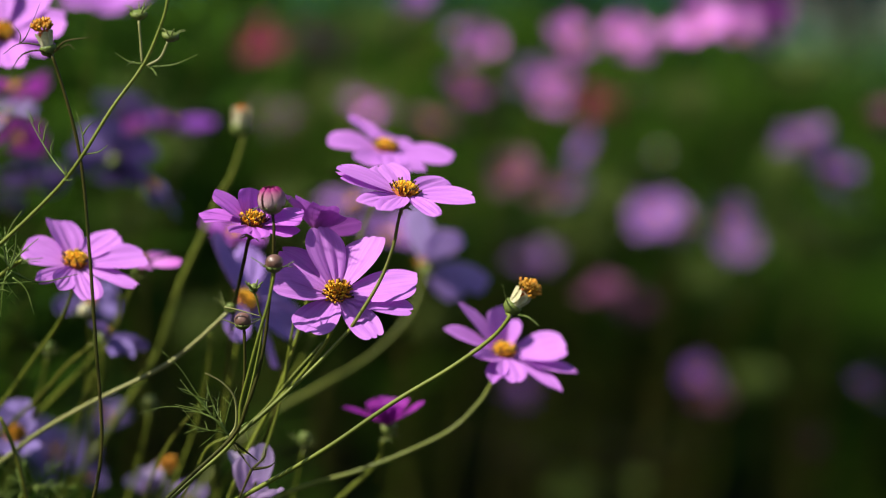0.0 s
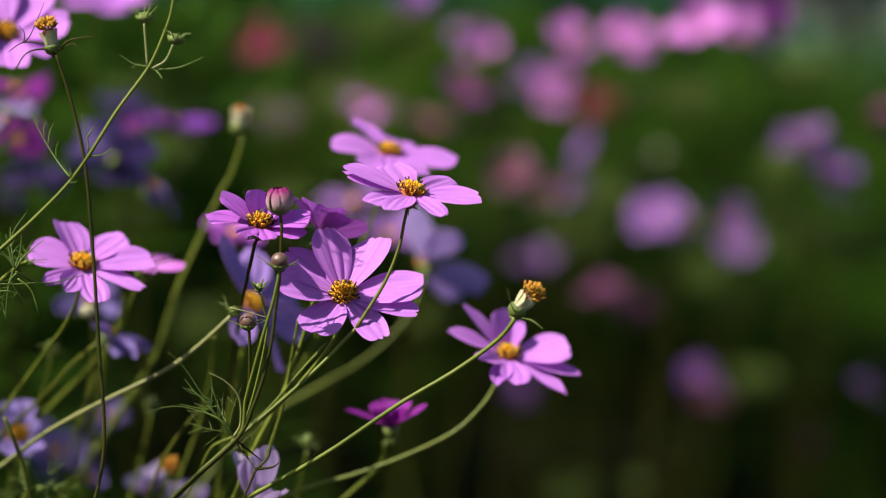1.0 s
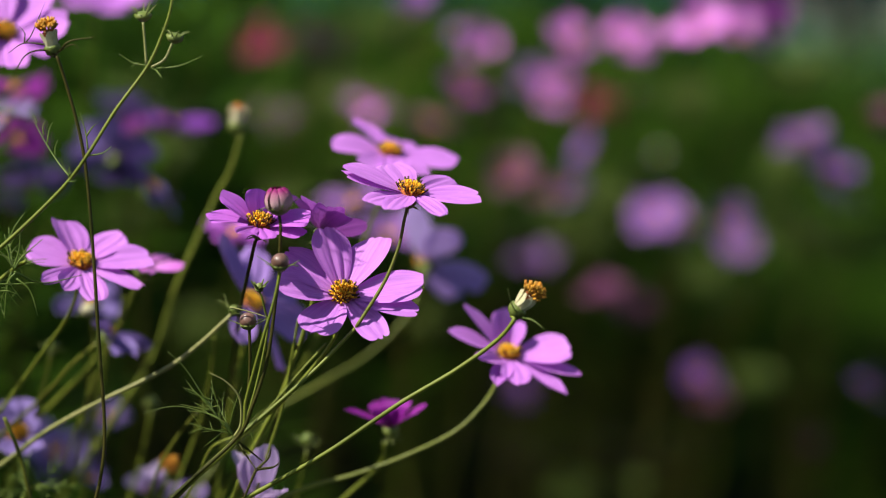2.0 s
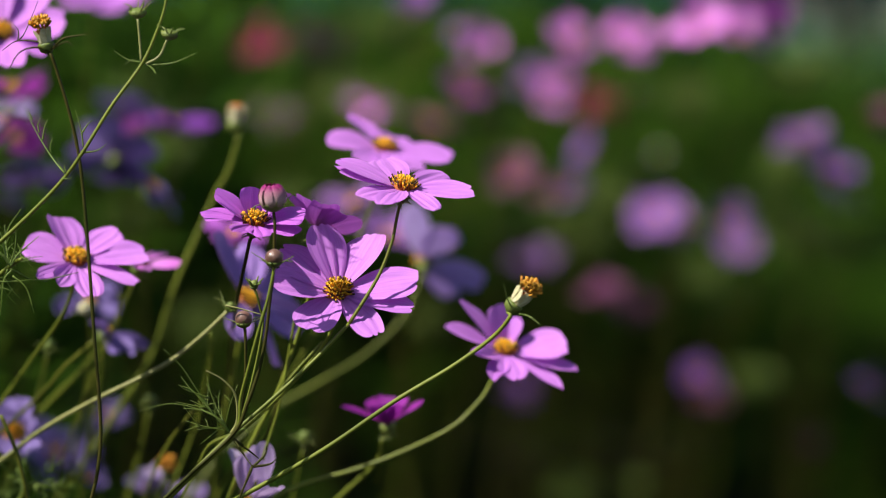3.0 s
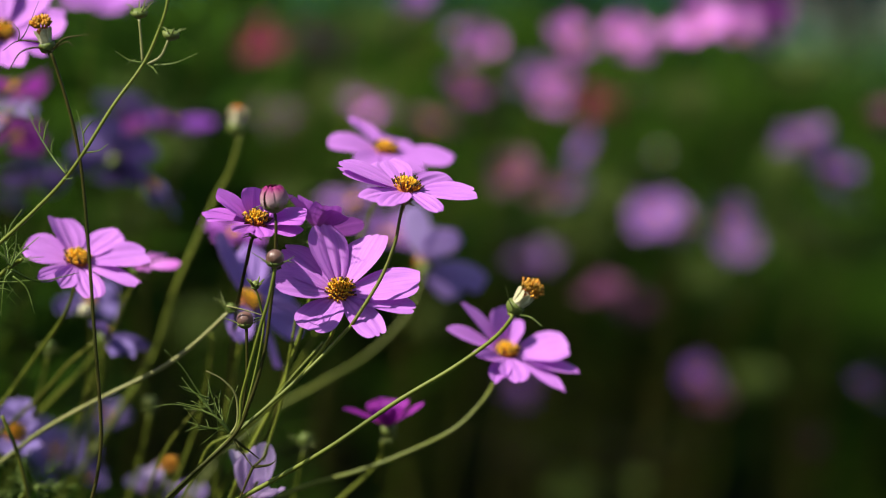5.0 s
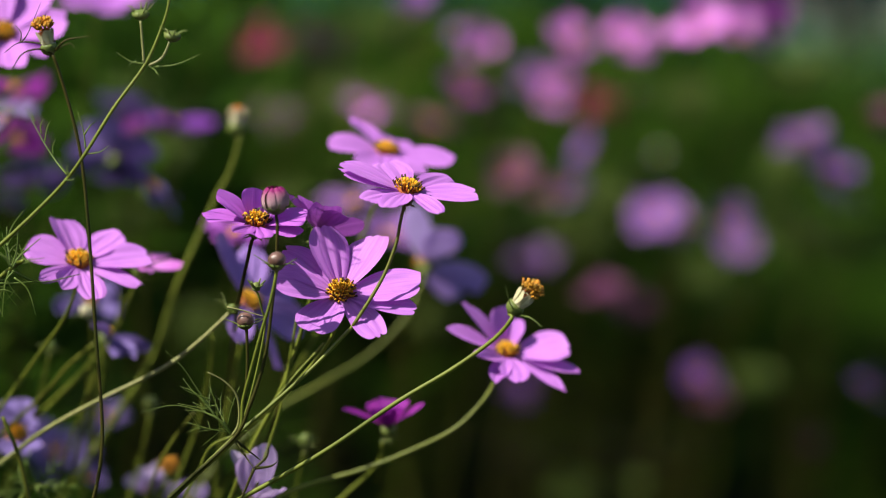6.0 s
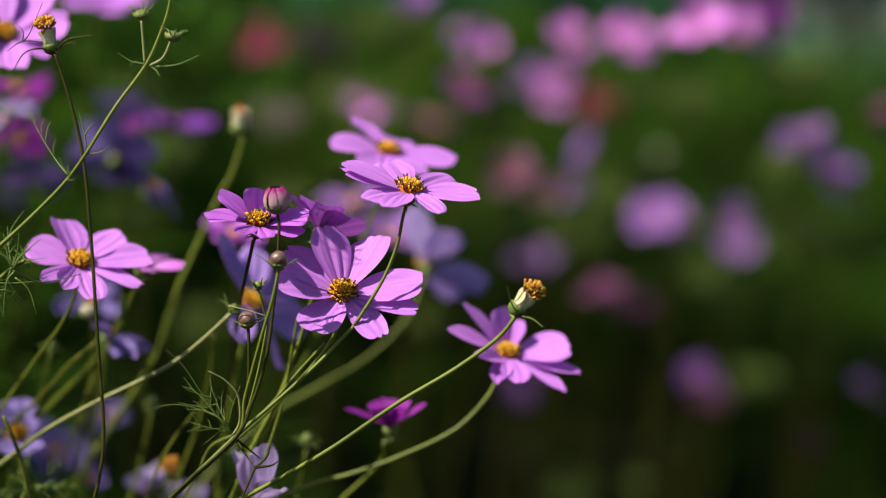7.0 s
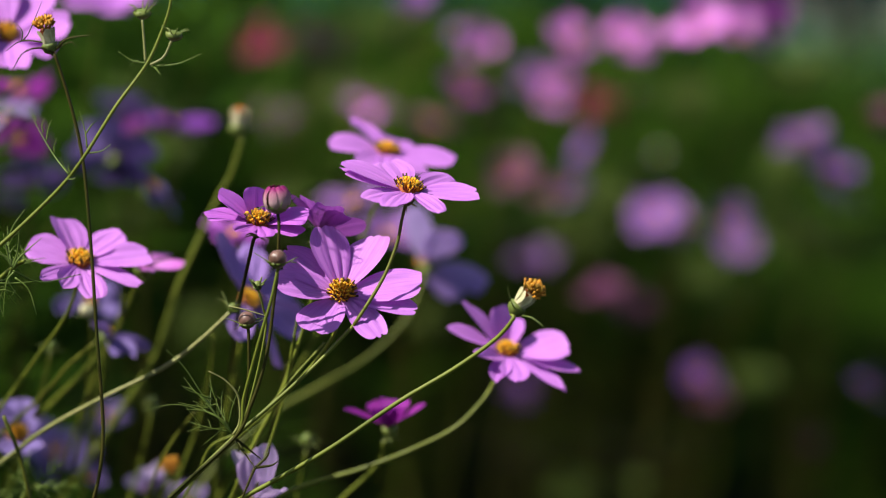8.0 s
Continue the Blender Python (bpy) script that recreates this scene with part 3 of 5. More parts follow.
low_left_flower = cosmos_flower("cosmos blossom in shade-violet with an orange middle among stems", (-0.2486, 1.4450, 0.7651), (0.1, -0.6, 0.75),
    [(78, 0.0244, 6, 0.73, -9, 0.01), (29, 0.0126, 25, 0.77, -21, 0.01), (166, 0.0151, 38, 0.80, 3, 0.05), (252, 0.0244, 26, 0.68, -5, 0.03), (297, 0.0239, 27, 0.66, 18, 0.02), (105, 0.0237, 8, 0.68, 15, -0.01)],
    [(-0.2530, 1.4636, 0.7480), (-0.2647, 1.4814, 0.7214)], VIOLET_SHADE, 23)
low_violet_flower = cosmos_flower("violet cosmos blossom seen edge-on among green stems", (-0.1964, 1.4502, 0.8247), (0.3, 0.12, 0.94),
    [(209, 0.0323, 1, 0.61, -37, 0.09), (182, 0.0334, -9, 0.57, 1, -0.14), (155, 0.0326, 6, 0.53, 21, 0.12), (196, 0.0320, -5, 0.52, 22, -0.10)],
    [(-0.2038, 1.4884, 0.8024), (-0.2133, 1.5047, 0.7589), (-0.2245, 1.5302, 0.7055)], VIOLET_SHADE, 24, disc=0.0022)
top_left_flower = cosmos_flower("large pink-lilac cosmos blossom behind a faded seed head", (-0.2450, 1.4051, 0.9975), (0.1, -0.8, 0.58),
    [(53, 0.0336, 0, 1.12, -17, -0.01), (7, 0.0329, 10, 1.13, -8, -0.03), (337, 0.0261, -2, 1.10, -23, -0.01), (280, 0.0349, 24, 1.02, -3, 0.03), (236, 0.0339, 30, 1.02, -48, 0.06), (192, 0.0295, 50, 1.11, -11, 0.06), (98, 0.0356, 10, 1.06, -5, -0.01)],
    [(-0.2498, 1.4241, 0.9847), (-0.2652, 1.4513, 0.9519), (-0.2915, 1.4949, 0.8763)], LILAC, 25)
top_flower = cosmos_flower("lilac cosmos blossom above the others, its lower petals showing", (-0.2445, 1.8099, 1.0347), (0.05, -0.35, 0.92),
    [(232, 0.0404, -1, 1.32, 49, 0.07), (251, 0.0458, -4, 1.33, 3, -0.01), (274, 0.0468, -6, 1.34, -2, -0.02), (295, 0.0452, -3, 1.33, 8, -0.00), (4, 0.0320, -15, 1.43, 2, -0.04), (89, 0.0457, 0, 1.32, -1, 0.00)],
    [(-0.2568, 1.8601, 1.0016), (-0.2787, 1.9055, 0.9136), (-0.3190, 1.9498, 0.8122), (-0.3728, 1.9938, 0.7079)], LILAC, 26)

# buds and seed heads
bud_tall = cosmos_bud("plump pinkish cosmos bud just opening at its tip", (-0.0815, 1.2170, 0.9185), (-0.05, -0.12, 1), 0.0125,
    [(-0.0804, 1.2158, 0.9049), (-0.0808, 1.2165, 0.8939), (-0.0814, 1.2171, 0.8822), (-0.0834, 1.2174, 0.8661), (-0.0857, 1.2168, 0.8481), (-0.0891, 1.2164, 0.8329), (-0.0944, 1.2161, 0.8177), (-0.1018, 1.2171, 0.8022), (-0.1258, 1.2174, 0.7797), (-0.1510, 1.2176, 0.7558)], 31, "opening", stem_material=STEM_DARK)
bud_round = cosmos_bud("small round brownish cosmos bud with spread green bracts", (-0.0806, 1.2090, 0.8904), (0.02, -0.1, 1), 0.0088,
    [(-0.0813, 1.2103, 0.8821), (-0.0841, 1.2110, 0.8696), (-0.0875, 1.2119, 0.8584), (-0.0909, 1.2134, 0.8467), (-0.0949, 1.2163, 0.8324), (-0.0983, 1.2193, 0.8200), (-0.1020, 1.2201, 0.8017), (-0.1260, 1.2196, 0.7794), (-0.1511, 1.2190, 0.7555)], 32)
bud_tiny = cosmos_bud("tiny green cosmos bud in a cup of bracts", (-0.0923, 1.2338, 0.8747), (0.1, -0.2, 1), 0.0046,
    [(-0.0912, 1.2334, 0.8700), (-0.0897, 1.2349, 0.8628), (-0.0884, 1.2363, 0.8542), (-0.0930, 1.2361, 0.8302), (-0.0994, 1.2358, 0.8076), (-0.1045, 1.2362, 0.7979), (-0.1276, 1.2348, 0.7766), (-0.1529, 1.2331, 0.7527)], 33, "green", (0.0005, 0.0009), bract_length=0.0048, cup=True)
bud_low = cosmos_bud("round brown-pink cosmos bud on a straight dark stalk", (-0.0984, 1.2423, 0.8569), (-0.05, -0.1, 1), 0.0086,
    [(-0.0976, 1.2416, 0.8493), (-0.0977, 1.2419, 0.8294), (-0.1004, 1.2421, 0.8095), (-0.1051, 1.2430, 0.7968), (-0.1285, 1.2431, 0.7751), (-0.1542, 1.2430, 0.7507)], 34, stem_material=STEM_DARK)
leaflet(bud_low, [(-0.1070, 1.2378, 0.8636), (-0.0991, 1.2377, 0.8619), (-0.0874, 1.2374, 0.8586)], 0.0006, STEM_PALE)
seed_right = seed_head("faded cosmos head with dry orange tuft and cream sepals", (0.0416, 1.2037, 0.8753), (0.66, -0.12, 0.74), 0.0098,
    [(0.0324, 1.2025, 0.8617), (0.0241, 1.2083, 0.8512), (0.0044, 1.2137, 0.8361), (-0.0232, 1.2188, 0.8187), (-0.0569, 1.2267, 0.7944), (-0.0855, 1.2352, 0.7765), (-0.1145, 1.2437, 0.7592)], 41)
leaflet(seed_right, [(0.0348, 1.2028, 0.8644), (0.0314, 1.1983, 0.8709), (0.0294, 1.1940, 0.8787)], 0.0005)
leaflet(seed_right, [(0.0365, 1.2027, 0.8634), (0.0417, 1.1976, 0.8628), (0.0470, 1.1923, 0.8591)], 0.0005)
seed_left = seed_head("faded cosmos head with brown florets on a tall dark stem", (-0.1940, 1.2248, 1.0016), (-0.22, -0.12, 0.96), 0.0090,
    [(-0.1891, 1.2236, 0.9874), (-0.1862, 1.2239, 0.9787), (-0.1798, 1.2231, 0.9562), (-0.1753, 1.2221, 0.9320), (-0.1718, 1.2196, 0.8908), (-0.1692, 1.2171, 0.8495), (-0.1672, 1.2158, 0.8219), (-0.1665, 1.2149, 0.7997), (-0.1691, 1.2144, 0.7803), (-0.1740, 1.2138, 0.7608)], 42, (0.0008, 0.0010), STEM_DARK)
leaflet(seed_left, [(-0.1896, 1.2237, 0.9891), (-0.1962, 1.2222, 0.9913), (-0.2041, 1.2203, 0.9886), (-0.2093, 1.2178, 0.9793)], 0.0007, STEM_DARK)
leaflet(seed_left, [(-0.1882, 1.2238, 0.9907), (-0.1824, 1.2218, 0.9956), (-0.1700, 1.2194, 0.9976)], 0.0007, STEM_DARK)
leaflet(seed_left, [(-0.1888, 1.2238, 0.9902), (-0.1813, 1.2216, 0.9940), (-0.1776, 1.2189, 0.9913)], 0.0004, STEM_DARK)
leaflet(seed_left, [(-0.1932, 1.2241, 0.9937), (-0.2061, 1.2292, 0.9945), (-0.2147, 1.2338, 0.9895)], 0.0005, STEM_DARK)
leaflet(seed_left, [(-0.2064, 1.2342, 0.9945), (-0.2039, 1.2396, 0.9992), (-0.1986, 1.2460, 1.0139)], 0.0004, STEM_DARK)
leaflet(seed_left, [(-0.2069, 1.2342, 0.9945), (-0.2075, 1.2396, 0.9992), (-0.2111, 1.2450, 1.0028)], 0.0004, STEM_DARK)
cream_bud = seed_head("faded cosmos head with cream sepals on a thick stem", (-0.1218, 1.5018, 0.9556), (0.08, -0.1, 1), 0.0125,
    [(-0.1208, 1.5001, 0.9351), (-0.1273, 1.5033, 0.9147), (-0.1352, 1.5071, 0.9009), (-0.1496, 1.5094, 0.8700), (-0.1614, 1.5122, 0.8440), (-0.1759, 1.5160, 0.8022), (-0.1964, 1.5207, 0.7696), (-0.2199, 1.5251, 0.7339), (-0.2419, 1.5299, 0.7020)], 35, (0.0014, 0.0018), STEM, 0.25)
orange_head = seed_head("round faded cosmos head of orange florets", (-0.1582, 1.4337, 0.7498), (0.05, -0.85, 0.5), 0.0095, [(-0.1622, 1.4425, 0.7357), (-0.1711, 1.4602, 0.7089)], 43)
pale_bud = cosmos_bud("small pale green cosmos bud at the end of a stem", (-0.1108, 1.3024, 0.8559), (0.5, -0.1, 0.86), 0.0056,
    [(-0.1155, 1.3019, 0.8503), (-0.1283, 1.3053, 0.8383), (-0.1436, 1.3087, 0.8262), (-0.1589, 1.3124, 0.8174), (-0.1774, 1.3161, 0.8081), (-0.1916, 1.3210, 0.8004), (-0.2061, 1.3269, 0.7919), (-0.2193, 1.3328, 0.7831), (-0.2341, 1.3385, 0.7714), (-0.2582, 1.3437, 0.7538)], 36, "green", (0.0010, 0.0014), STEM_PALE)
bud_dim = cosmos_bud("small green cosmos bud low on a leaning stem", (-0.2285, 1.4496, 0.8168), (0.2, -0.1, 1), 0.0075,
    [(-0.2299, 1.4487, 0.8077), (-0.2366, 1.4602, 0.7861), (-0.2488, 1.4708, 0.7542), (-0.2611, 1.4814, 0.7217)], 38, "green", (0.0009, 0.0012))
bud_cream = cosmos_bud("small cream cosmos bud under an open blossom", (-0.2050, 1.4315, 0.8400), (-0.3, -0.1, 1), 0.0075,
    [(-0.2027, 1.4308, 0.8322), (-0.2049, 1.4487, 0.8077), (-0.2144, 1.4651, 0.7652), (-0.2274, 1.4811, 0.7184)], 39, "cream", (0.0009, 0.0013))
bud_yellow = cosmos_bud("yellow-green cosmos bud among the shaded stems", (-0.1748, 1.4863, 0.7782), (0.2, -0.2, 1), 0.0085,
    [(-0.1761, 1.4854, 0.7671), (-0.1814, 1.4936, 0.7469), (-0.1911, 1.5008, 0.7146)], 40, "green", (0.0009, 0.0013))
shade_bud = cosmos_bud("small green cosmos bud in deep shade", (-0.0779, 1.4053, 0.7700), (0, -0.2, 1), 0.008,
    [(-0.0795, 1.4043, 0.7588), (-0.0833, 1.4128, 0.7411), (-0.0887, 1.4207, 0.7167)], 37, "green")

# ---- the long stalk with two young buds ----
def young_stalk():
    line = [(-0.1317, 1.2218, 1.0250), (-0.1335, 1.2218, 1.0114), (-0.1372, 1.2219, 1.0000), (-0.1450, 1.2215, 0.9831), (-0.1602, 1.2208, 0.9623), (-0.1743, 1.2217, 0.9403), (-0.1854, 1.2249, 0.9258), (-0.2005, 1.2280, 0.9106), (-0.2179, 1.2311, 0.8948), (-0.2410, 1.2338, 0.8755)]
    line = to_ground(line)
    ob = thing("cosmos_stalk", line[-1], "slender yellow-green cosmos stalk with two young buds", "flower stalk")
    stem_part(ob, line, 0.0007, 0.0012, STEM)
    rng = random.Random(5)
    for c, via, top in (((-0.1473, 1.2253, 1.0077), [(-0.1455, 1.2213, 0.9842), (-0.1463, 1.2222, 0.9951), (-0.1471, 1.2230, 1.0044)], (0.0, -0.3, 1)), ((-0.1314, 1.2194, 0.9973), [(-0.1429, 1.2201, 0.9828), (-0.1366, 1.2205, 0.9866), (-0.1328, 1.2212, 0.9945)], (0.2, -0.3, 1))):
        stem_part(ob, via, 0.0006, 0.0006, STEM_PALE, "stalk")
        e1, e2, n = frame_of(top)
        v, f = lathe(Vector(c) - n * 0.0030, e1, e2, n, [(0, 0.0007), (0.0008, 0.0022), (0.0022, 0.0034), (0.0036, 0.0036), (0.0046, 0.0024), (0.0048, 0.0008)], 16, 8, 0.25)
        bud = mesh_object("bud", v, f, CALYX, ob)
        for i in range(7):
            b = i * 0.9 + rng.uniform(-0.2, 0.2)
            bract(bud, Vector(c) - n * 0.0026, n, e1 * math.cos(b) + e2 * math.sin(b), rng.uniform(0.0045, 0.0075), rng, CALYX, -0.75, 0.0006)
    for way in ([(-0.1452, 1.2232, 0.9836), (-0.1520, 1.2233, 0.9847), (-0.1589, 1.2237, 0.9891)], [(-0.1493, 1.2233, 0.9847), (-0.1515, 1.2233, 0.9841), (-0.1537, 1.2231, 0.9822)], [(-0.1432, 1.2231, 0.9825), (-0.1399, 1.2180, 0.9809), (-0.1374, 1.2127, 0.9780)], [(-0.1410, 1.2231, 0.9822), (-0.1295, 1.2182, 0.9834), (-0.1176, 1.2136, 0.9883)], [(-0.1835, 1.2235, 0.9297), (-0.1857, 1.2238, 0.9330), (-0.1879, 1.2242, 0.9377)], [(-0.1829, 1.2236, 0.9303), (-0.1838, 1.2238, 0.9325), (-0.1835, 1.2239, 0.9341)], [(-0.1851, 1.2233, 0.9270), (-0.1816, 1.2233, 0.9270), (-0.1802, 1.2234, 0.9278)], [(-0.1747, 1.2244, 0.9396), (-0.1678, 1.2245, 0.9407), (-0.1631, 1.2248, 0.9440)]):
        leaflet(ob, way, 0.0005)
    for way in ([(-0.1842, 1.2285, 0.9289), (-0.1914, 1.2358, 0.9363), (-0.1997, 1.2435, 0.9476), (-0.2080, 1.2514, 0.9614)], [(-0.1969, 1.2399, 0.9450), (-0.1958, 1.2405, 0.9517), (-0.1941, 1.2408, 0.9555)], [(-0.1986, 1.2403, 0.9489), (-0.1991, 1.2406, 0.9528), (-0.1977, 1.2409, 0.9561)], [(-0.1930, 1.2394, 0.9389), (-0.1930, 1.2397, 0.9428), (-0.1916, 1.2400, 0.9464)], [(-0.2027, 1.2458, 0.9548), (-0.2038, 1.2460, 0.9573), (-0.2055, 1.2464, 0.9615)], [(-0.1754, 1.2296, 0.9421), (-0.1765, 1.2304, 0.9504), (-0.1793, 1.2312, 0.9603)], [(-0.1762, 1.2302, 0.9487), (-0.1732, 1.2306, 0.9532), (-0.1704, 1.2308, 0.9554)], [(-0.2150, 1.2306, 0.8960), (-0.2122, 1.2313, 0.9037), (-0.2067, 1.2320, 0.9115)]):
        leaflet(ob, way, 0.0005)
    return ob


stalk = young_stalk()


# ---- feathery leaves round the fork of the stems ----
def leaf_tuft():
    root = to_ground([(-0.1042, 1.2322, 0.7989), (-0.1154, 1.2312, 0.7880), (-0.1271, 1.2302, 0.7768), (-0.1518, 1.2281, 0.7529)])
    ob = thing("cosmos_leaf_tuft", root[-1], "tuft of thread-like green cosmos leaves at a stem fork", "leaves")
    stem_part(ob, root, 0.0011, 0.0016, STEM)
    leaflet(ob, [(-0.1039, 1.2224, 0.8019), (-0.1007, 1.2212, 0.8085), (-0.1014, 1.2206, 0.8212), (-0.1076, 1.2195, 0.8292), (-0.1154, 1.2182, 0.8338)], 0.0008, STEM_PALE)
    for way in ([(-0.1057, 1.2274, 0.8019), (-0.1097, 1.2255, 0.8087), (-0.1219, 1.2235, 0.8146), (-0.1342, 1.2212, 0.8169), (-0.1488, 1.2184, 0.8137)], [(-0.1057, 1.2274, 0.8022), (-0.1125, 1.2265, 0.8105), (-0.1207, 1.2251, 0.8135), (-0.1272, 1.2235, 0.8143)], [(-0.1127, 1.2281, 0.8102), (-0.1209, 1.2276, 0.8230), (-0.1285, 1.2269, 0.8349), (-0.1369, 1.2260, 0.8434)], [(-0.1177, 1.2287, 0.8166), (-0.1238, 1.2292, 0.8227), (-0.1300, 1.2294, 0.8250)], [(-0.1160, 1.2287, 0.8166), (-0.1233, 1.2292, 0.8222), (-0.1288, 1.2298, 0.8291)], [(-0.1149, 1.2289, 0.8186), (-0.1261, 1.2243, 0.8235), (-0.1289, 1.2195, 0.8267)], [(-0.1029, 1.2274, 0.8019), (-0.0959, 1.2279, 0.8077), (-0.0898, 1.2280, 0.8083)], [(-0.1037, 1.2273, 0.8005), (-0.0971, 1.2275, 0.8033), (-0.0943, 1.2268, 0.7950)]):
        leaflet(ob, way, 0.00045)
    for way in ([(-0.1037, 1.2272, 0.8000), (-0.0983, 1.2216, 0.7930), (-0.0929, 1.2160, 0.7867)], [(-0.1037, 1.2272, 0.7994), (-0.0959, 1.2267, 0.7933), (-0.0904, 1.2263, 0.7889)], [(-0.0928, 1.2210, 0.7858), (-0.0872, 1.2215, 0.7914), (-0.0861, 1.2219, 0.7958)], [(-0.0928, 1.2210, 0.7858), (-0.0850, 1.2211, 0.7869), (-0.0817, 1.2213, 0.7892)], [(-0.0933, 1.2210, 0.7858), (-0.0983, 1.2199, 0.7737), (-0.1017, 1.2192, 0.7654)]):
        leaflet(ob, way, 0.0008, STEM_DARK)
    for k, (a, b) in enumerate((((-0.1053, 1.2323, 0.8008), (-0.1214, 1.2389, 0.8185)), ((-0.1053, 1.2323, 0.8008), (-0.1168, 1.2491, 0.8199)), ((-0.1080, 1.2374, 0.8012), (-0.1276, 1.2378, 0.8059)))):
        feather_leaf(ob, a, b, 50 + k, 3, 0.7, 0.0003)
    return ob


tuft = leaf_tuft()


def left_leaf_spray():
    root = to_ground([(-0.2108, 1.2547, 0.8848), (-0.2176, 1.2611, 0.8808), (-0.2331, 1.2665, 0.8665), (-0.2516, 1.2706, 0.8371)])
    ob = thing("cosmos_leaf_spray", root[-1], "thin pale green cosmos leaves reaching in beside a blossom", "leaves")
    stem_part(ob, root, 0.0010, 0.0016, STEM)
    for way in ([(-0.2148, 1.2444, 0.8818), (-0.2109, 1.2450, 0.8880), (-0.2007, 1.2458, 0.8969)], [(-0.2148, 1.2443, 0.8807), (-0.2023, 1.2538, 0.8741), (-0.1839, 1.2641, 0.8771)], [(-0.2137, 1.2440, 0.8773), (-0.2069, 1.2435, 0.8712), (-0.2030, 1.2424, 0.8588)], [(-0.2148, 1.2445, 0.8824), (-0.2204, 1.2450, 0.8885), (-0.2260, 1.2451, 0.8897)], [(-0.2171, 1.2544, 0.8809), (-0.2142, 1.2552, 0.8905), (-0.2137, 1.2561, 0.9003)],
                [(-0.2232, 1.2438, 0.8745), (-0.2148, 1.2438, 0.8745), (-0.2035, 1.2439, 0.8754)], [(-0.2159, 1.2542, 0.8792), (-0.2199, 1.2537, 0.8735), (-0.2216, 1.2523, 0.8566)], [(-0.2162, 1.2445, 0.8829), (-0.2182, 1.2453, 0.8913), (-0.2198, 1.2460, 0.8992)], [(-0.2260, 1.2434, 0.8703), (-0.2190, 1.2435, 0.8712), (-0.2148, 1.2434, 0.8701)]):
        leaflet(ob, way, 0.0006)
    for k, (a, b) in enumerate((((-0.2171, 1.2544, 0.8809), (-0.2111, 1.2654, 0.8924)), ((-0.2171, 1.2544, 0.8809), (-0.2211, 1.2662, 0.9010)), ((-0.2179, 1.2543, 0.8797), (-0.2268, 1.2622, 0.8555)), ((-0.2182, 1.2643, 0.8794), (-0.2115, 1.2847, 0.8835)))):
        feather_leaf(ob, a, b, 70 + k, 4, 0.6, 0.00038)
    return ob


spray = left_leaf_spray()


def low_leaf_spray():
    root = to_ground([(-0.2215, 1.3437, 0.7544), (-0.2292, 1.3530, 0.7458), (-0.2402, 1.3615, 0.7285)])
    ob = thing("cosmos_leaf_spray", root[-1], "finely cut dark green cosmos leaves low among the stems", "leaves")
    stem_part(ob, root, 0.0010, 0.0014, STEM)
    for k, (a, b) in enumerate((((-0.2215, 1.3437, 0.7544), (-0.2380, 1.3348, 0.7671)), ((-0.2230, 1.3436, 0.7532), (-0.2062, 1.3448, 0.7666)), ((-0.2245, 1.3434, 0.7514), (-0.2411, 1.3336, 0.7532)), ((-0.2231, 1.3535, 0.7520), (-0.1968, 1.3634, 0.7496)), ((-0.2277, 1.3532, 0.7483), (-0.2357, 1.3749, 0.7670)), ((-0.2237, 1.3535, 0.7520), (-0.2138, 1.3431, 0.7477)))):
        feather_leaf(ob, a, b, 90 + k, 4, 0.6, 0.0005)
    return ob


low_spray = low_leaf_spray()


# ---- loose stems between the near blossoms ----
def bare_stem(label, points, r0, r1, material, leaves=(), seed=0):
    line = to_ground(points)
    ob = thing("cosmos_plant", line[-1], label, "plant", "cosmos plants")
    stem_part(ob, line, r0, r1, material)
    for k, (a, b) in enumerate(leaves):
        feather_leaf(ob, a, b, seed + k, 6, 0.5, 0.0005)
    return ob


stems = [
    bare_stem("thin green cosmos stem beside the tall blossom", [(-0.0610, 1.2710, 0.8414), (-0.0741, 1.2717, 0.8268), (-0.0907, 1.2720, 0.8073), (-0.1053, 1.2729, 0.7937), (-0.1315, 1.2728, 0.7697), (-0.1578, 1.2726, 0.7445)], 0.0006, 0.0009, STEM),
    bare_stem("short green cosmos stem under a blossom", [(-0.0760, 1.2920, 0.8515), (-0.0783, 1.2950, 0.8399), (-0.0806, 1.2979, 0.8277), (-0.0853, 1.2998, 0.8036), (-0.0929, 1.3017, 0.7795), (-0.1021, 1.3031, 0.7492)], 0.0007, 0.0009, STEM),
    bare_stem("green cosmos stem leaning towards the light", [(-0.2283, 1.2876, 0.8011), (-0.2210, 1.2892, 0.7816), (-0.2157, 1.2905, 0.7576), (-0.2133, 1.2922, 0.7394)], 0.0010, 0.0012, STEM_OLIVE),
    bare_stem("olive cosmos stem among violet blossoms", [(-0.1912, 1.3703, 0.8293), (-0.2076, 1.3792, 0.8153), (-0.2185, 1.3881, 0.8030), (-0.2359, 1.3966, 0.7858), (-0.2632, 1.4046, 0.7620)], 0.0009, 0.0013, STEM_OLIVE),
    bare_stem("pale cosmos stem rising through shade", [(-0.1817, 1.4124, 0.8511), (-0.1862, 1.4209, 0.8334), (-0.2021, 1.4278, 0.7974), (-0.2165, 1.4346, 0.7602), (-0.2279, 1.4413, 0.7226)], 0.0007, 0.0011, STEM_OLIVE),
]
